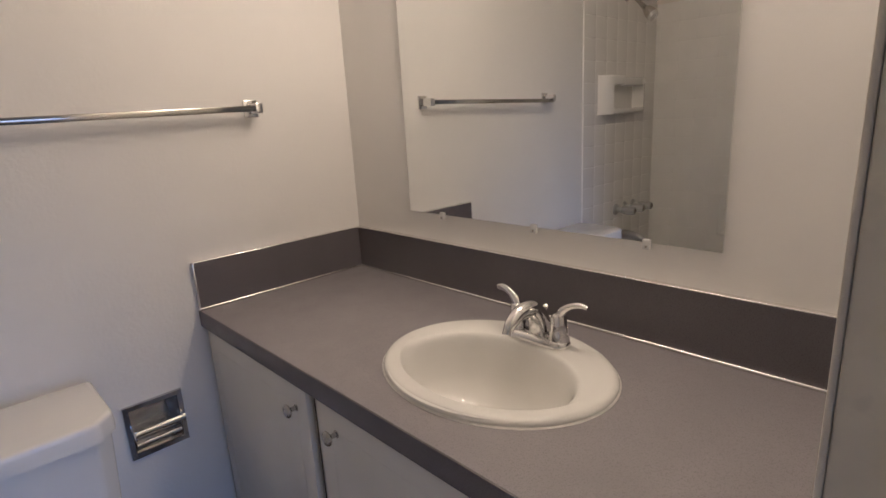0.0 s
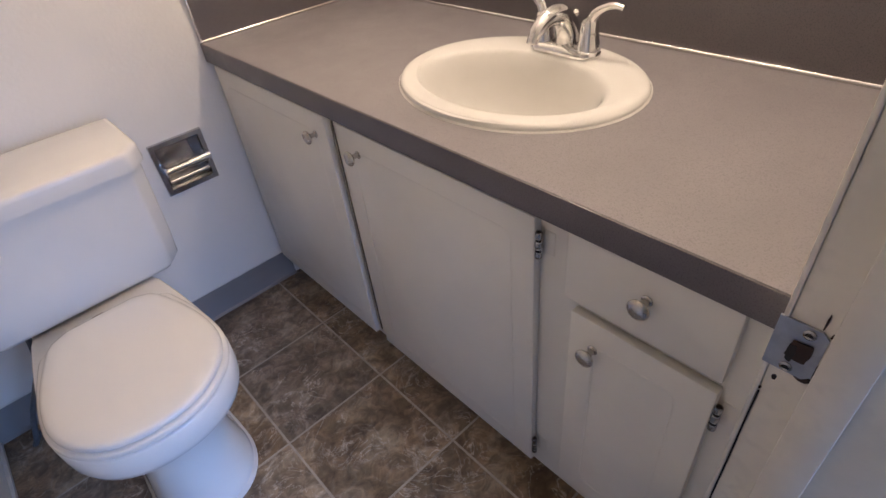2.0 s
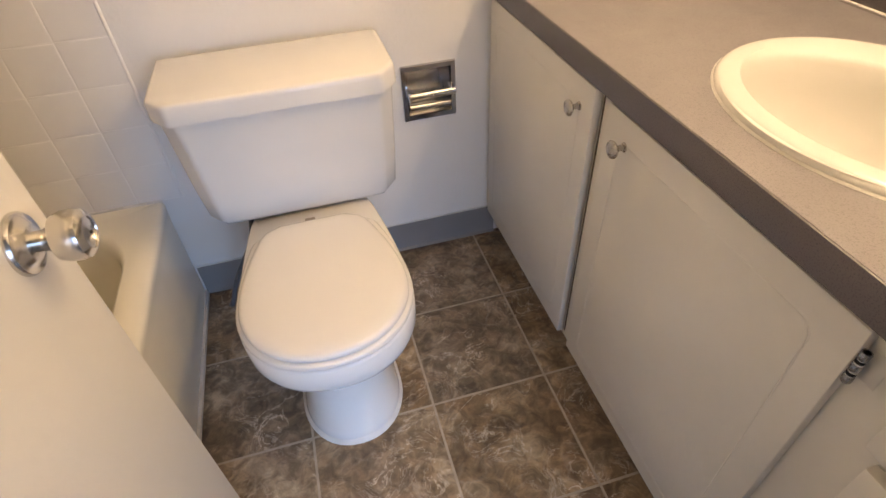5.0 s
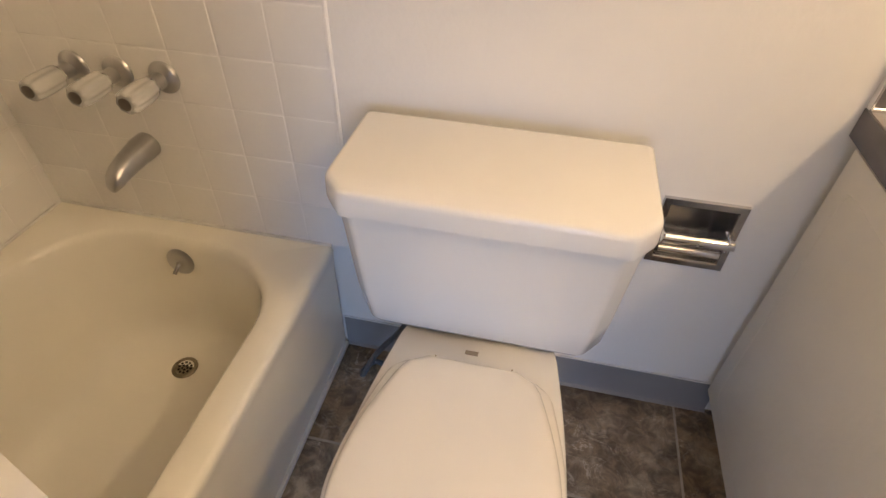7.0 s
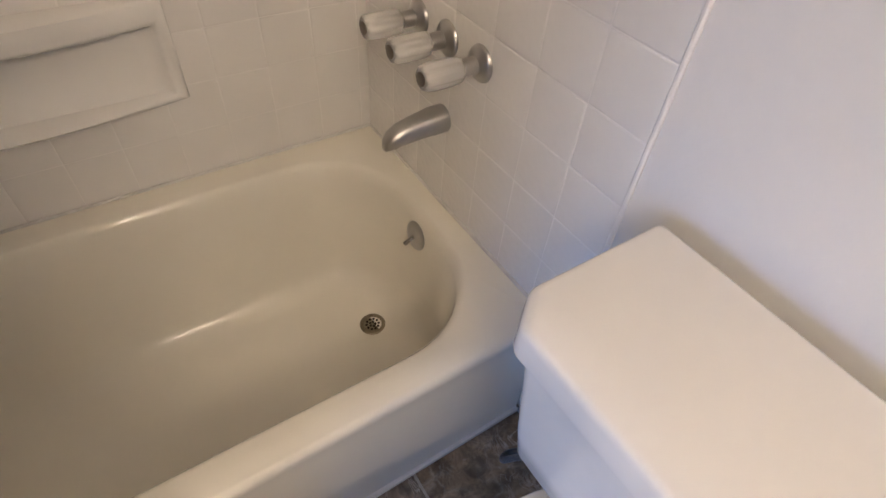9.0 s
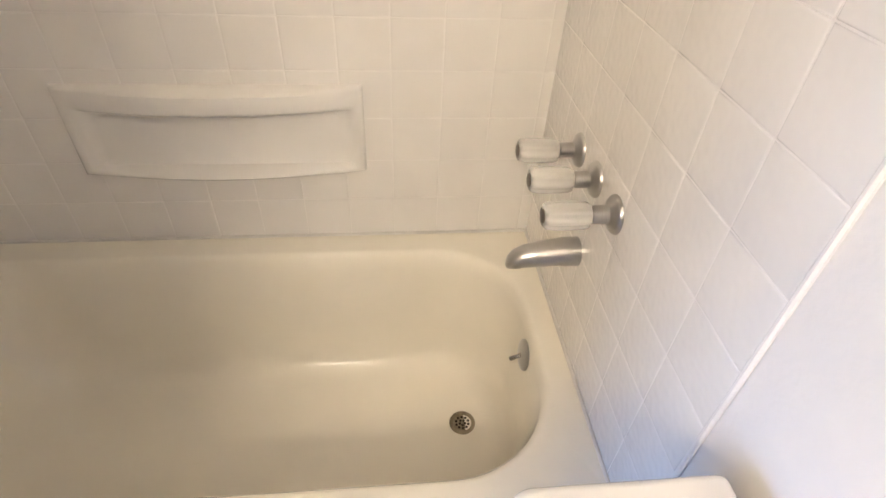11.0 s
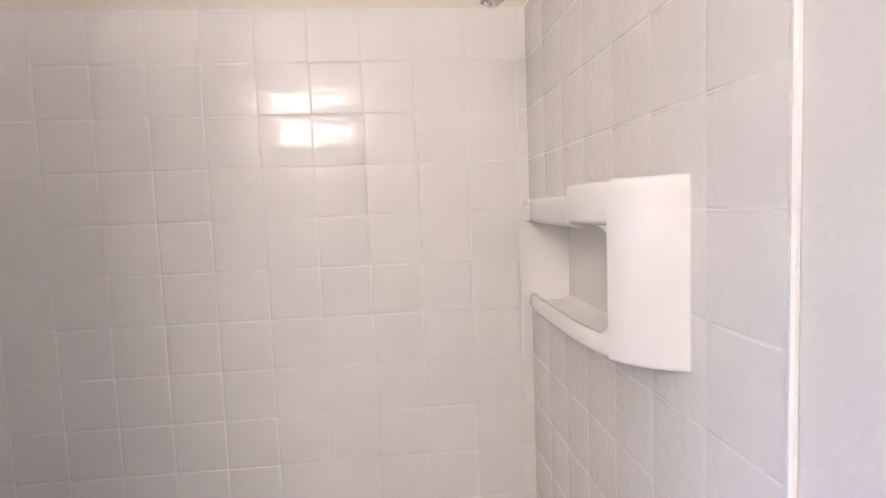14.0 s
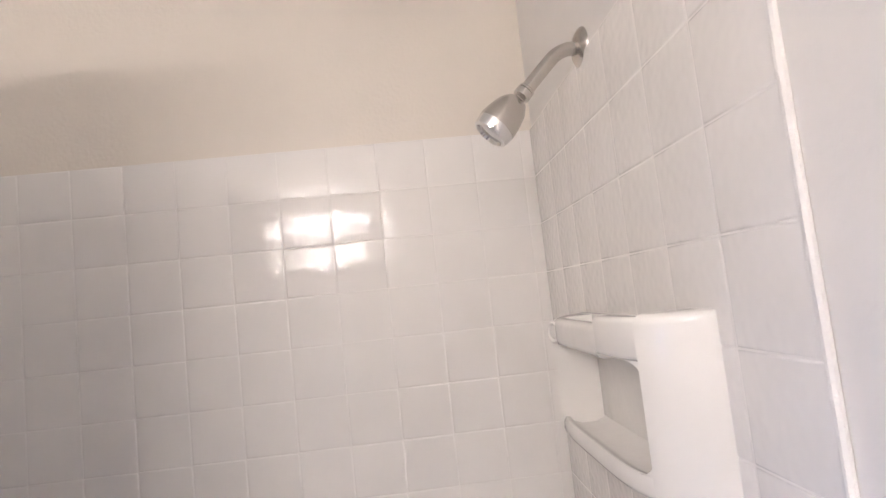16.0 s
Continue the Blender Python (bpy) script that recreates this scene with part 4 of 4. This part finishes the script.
part("front_rail", bow_rail(0.486, OX1 + 0.004, KZ1 - 0.050, KZ1 - 0.003, 0.0015, 0.028, 0.006), DISH, dish, smooth=60)
for cz, s in ((KZ1 - 0.050, -1), (KZ0 + 0.026, 1)):
    cx, r = OX1 + 0.002, 0.024
    arc = [(cx, cz)] + [(cx - r + r * math.cos(radians(a)), cz + s * (r - r * math.sin(radians(a)))) for a in range(0, 91, 15)]
    part("fillet", loft([[Vector((x, bowed(x, d), z)) for x, z in arc] for d in (0.0025, 0.024)]), DISH, dish, smooth=60)
lug = part("broken_bar", bow_rail(0.262, 0.484, KZ1 - 0.056, KZ1 - 0.014, 0.002, 0.030, 0.009), DISH, dish, "broken stump of the washcloth bar", smooth=60)
part("socket_ring", lathe([(0.0175, -0.004), (0.0175, 0.003), (0.0155, 0.0052), (0.0130, 0.0045), (0.0120, 0.0015), (0.0100, 0.0012), (0.0085, 0.0034), (0.0030, 0.0045)],
                          along((0.284, bowed(0.284, 0.002), KZ1 - 0.035), (0.35, -1, 0)), 28), DISH, lug)

# ---- ceramic dish let into the long wall ----
niche = thing("soap_dish", LW, -0.726, 0.66, "white glazed ceramic soap dish with a bowed rim", "soap dish")
NY0, NY1, NZ0, NZ1 = -1.036, -0.416, 0.555, 0.762


def nloop(gy, gz0, gz1, dep, bow, n=20):
    """Outline of the dish: straight sides, front bowed outwards along its length."""
    y0, y1, z0, z1 = NY0 + gy, NY1 - gy, NZ0 + gz0, NZ1 - gz1
    pts = []
    for zz, rng_k in ((z0, range(n + 1)), (z1, range(n, -1, -1))):
        for k in rng_k:
            y = y0 + (y1 - y0) * k / n
            t = 2 * k / n - 1
            pts.append(Vector((LW + dep + bow * (1 - t * t), y, zz)))
    return pts


part("rim", loft([nloop(0, 0, 0, 0.0, 0.0), nloop(0.003, 0.002, 0.003, 0.010, 0.030), nloop(0.008, 0.006, 0.008, 0.014, 0.036), nloop(0.018, 0.012, 0.040, 0.015, 0.040), nloop(0.026, 0.018, 0.050, 0.012, 0.036),
                  nloop(0.034, 0.022, 0.056, 0.003, 0.004), nloop(0.06, 0.035, 0.070, 0.0015, 0.0)], False, True), DISH, niche, smooth=50)

# ---- floor tiles ----
def piece_mesh(name, sx, sy, h, ch, mat, run=0.0008, steps=2, smooth=0):
    """A slab with softened edges: origin at its back face's corner, lying in x and y, thickness along z."""
    bm = bmesh.new()
    lay = lambda g, z: [bm.verts.new(p) for p in ((g, g, z), (sx - g, g, z), (sx - g, sy - g, z), (g, sy - g, z))]
    rows = [lay(0, 0)] + [lay(run * (1 - math.cos(a)), h - ch + ch * math.sin(a)) for a in [radians(90 * k / steps) for k in range(steps + 1)]]
    for a, b in zip(rows, rows[1:]):
        for i in range(4):
            bm.faces.new((a[i], a[(i + 1) % 4], b[(i + 1) % 4], b[i]))
    bm.faces.new(rows[-1])
    return mesh_of(name, bm, mat, smooth)


def lay_pieces(name, owner, mat, us, vs, joint, h, ch, place, run=0.0008, steps=2, smooth=0):
    """Pieces between the grid lines us and vs; place(u, v) gives each its pose. Alike pieces share one mesh."""
    made = {}
    for u0, u1 in zip(us, us[1:]):
        for v0, v1 in zip(vs, vs[1:]):
            sx, sy = round(u1 - u0 - joint, 4), round(v1 - v0 - joint, 4)
            if sx < 0.006 or sy < 0.006:
                continue
            if (sx, sy) not in made:
                made[sx, sy] = piece_mesh(name, sx, sy, h, ch, mat, run, steps, smooth)
            ob = new(name, made[sx, sy])
            ob.parent = owner
            ob.matrix_basis = place(u0 + joint / 2, v0 + joint / 2)


FT = 0.3030
fxs = [0.70, 0.976, 1.279, 1.580, 1.72]
fys = sorted([0.0] + [-0.297 - FT * k for k in range(4)] + [EO + 0.04])
lay_pieces("tile", floor, SLATE, fxs, fys, 0.0058, 0.0015, 0.0006, lambda u, v: pose(u, v, -0.0015))

# ---- wall tiles ----
rows_z = [RIM + 0.002] + sorted(TILE_TOP - TV * k for k in range(14))
cols_y = sorted([0.0, -0.030] + [-0.138 - TU * k for k in range(13) if -0.138 - TU * k > EY + 0.01] + [EY])
cols_x = [LW] + sorted(TILE_EDGE - TU * k for k in range(7))
bed = solid("tile_bed_long", box(LW - 0.006, LW - 0.0009, EY, -0.0, RIM, TILE_TOP), GROUT, "white grout bed of the long tub wall", "tile bed", "structure", 0)
bed_2 = solid("tile_bed_taps", box(LW, TILE_EDGE, -0.0058, 0.0, RIM, TILE_TOP), GROUT, "white grout bed of the tap wall", "tile bed", "structure", 0)
lay_pieces("tile", bed, TILE, cols_y, rows_z, 0.0015, 0.0045, 0.0017, lambda u, v: Matrix.Translation((LW - 0.0045, u, v)) @ Matrix(((0, 0, 1, 0), (1, 0, 0, 0), (0, 1, 0, 0), (0, 0, 0, 1))), 0.0032, 4, 60)
lay_pieces("tile", bed_2, TILE, cols_x, rows_z, 0.0015, 0.0045, 0.0017, lambda u, v: Matrix.Translation((u, -0.0022, v)) @ Matrix(((1, 0, 0, 0), (0, 0, -1, 0), (0, 1, 0, 0), (0, 0, 0, 1))), 0.0032, 4, 60)
part("edge_bead", tube([(TILE_EDGE + 0.002, -0.004, RIM), (TILE_EDGE + 0.003, -0.0045, 1.0), (TILE_EDGE + 0.002, -0.004, TILE_TOP)], 0.0042, 8), GROUT, bed_2, "white bead along the tile edge")
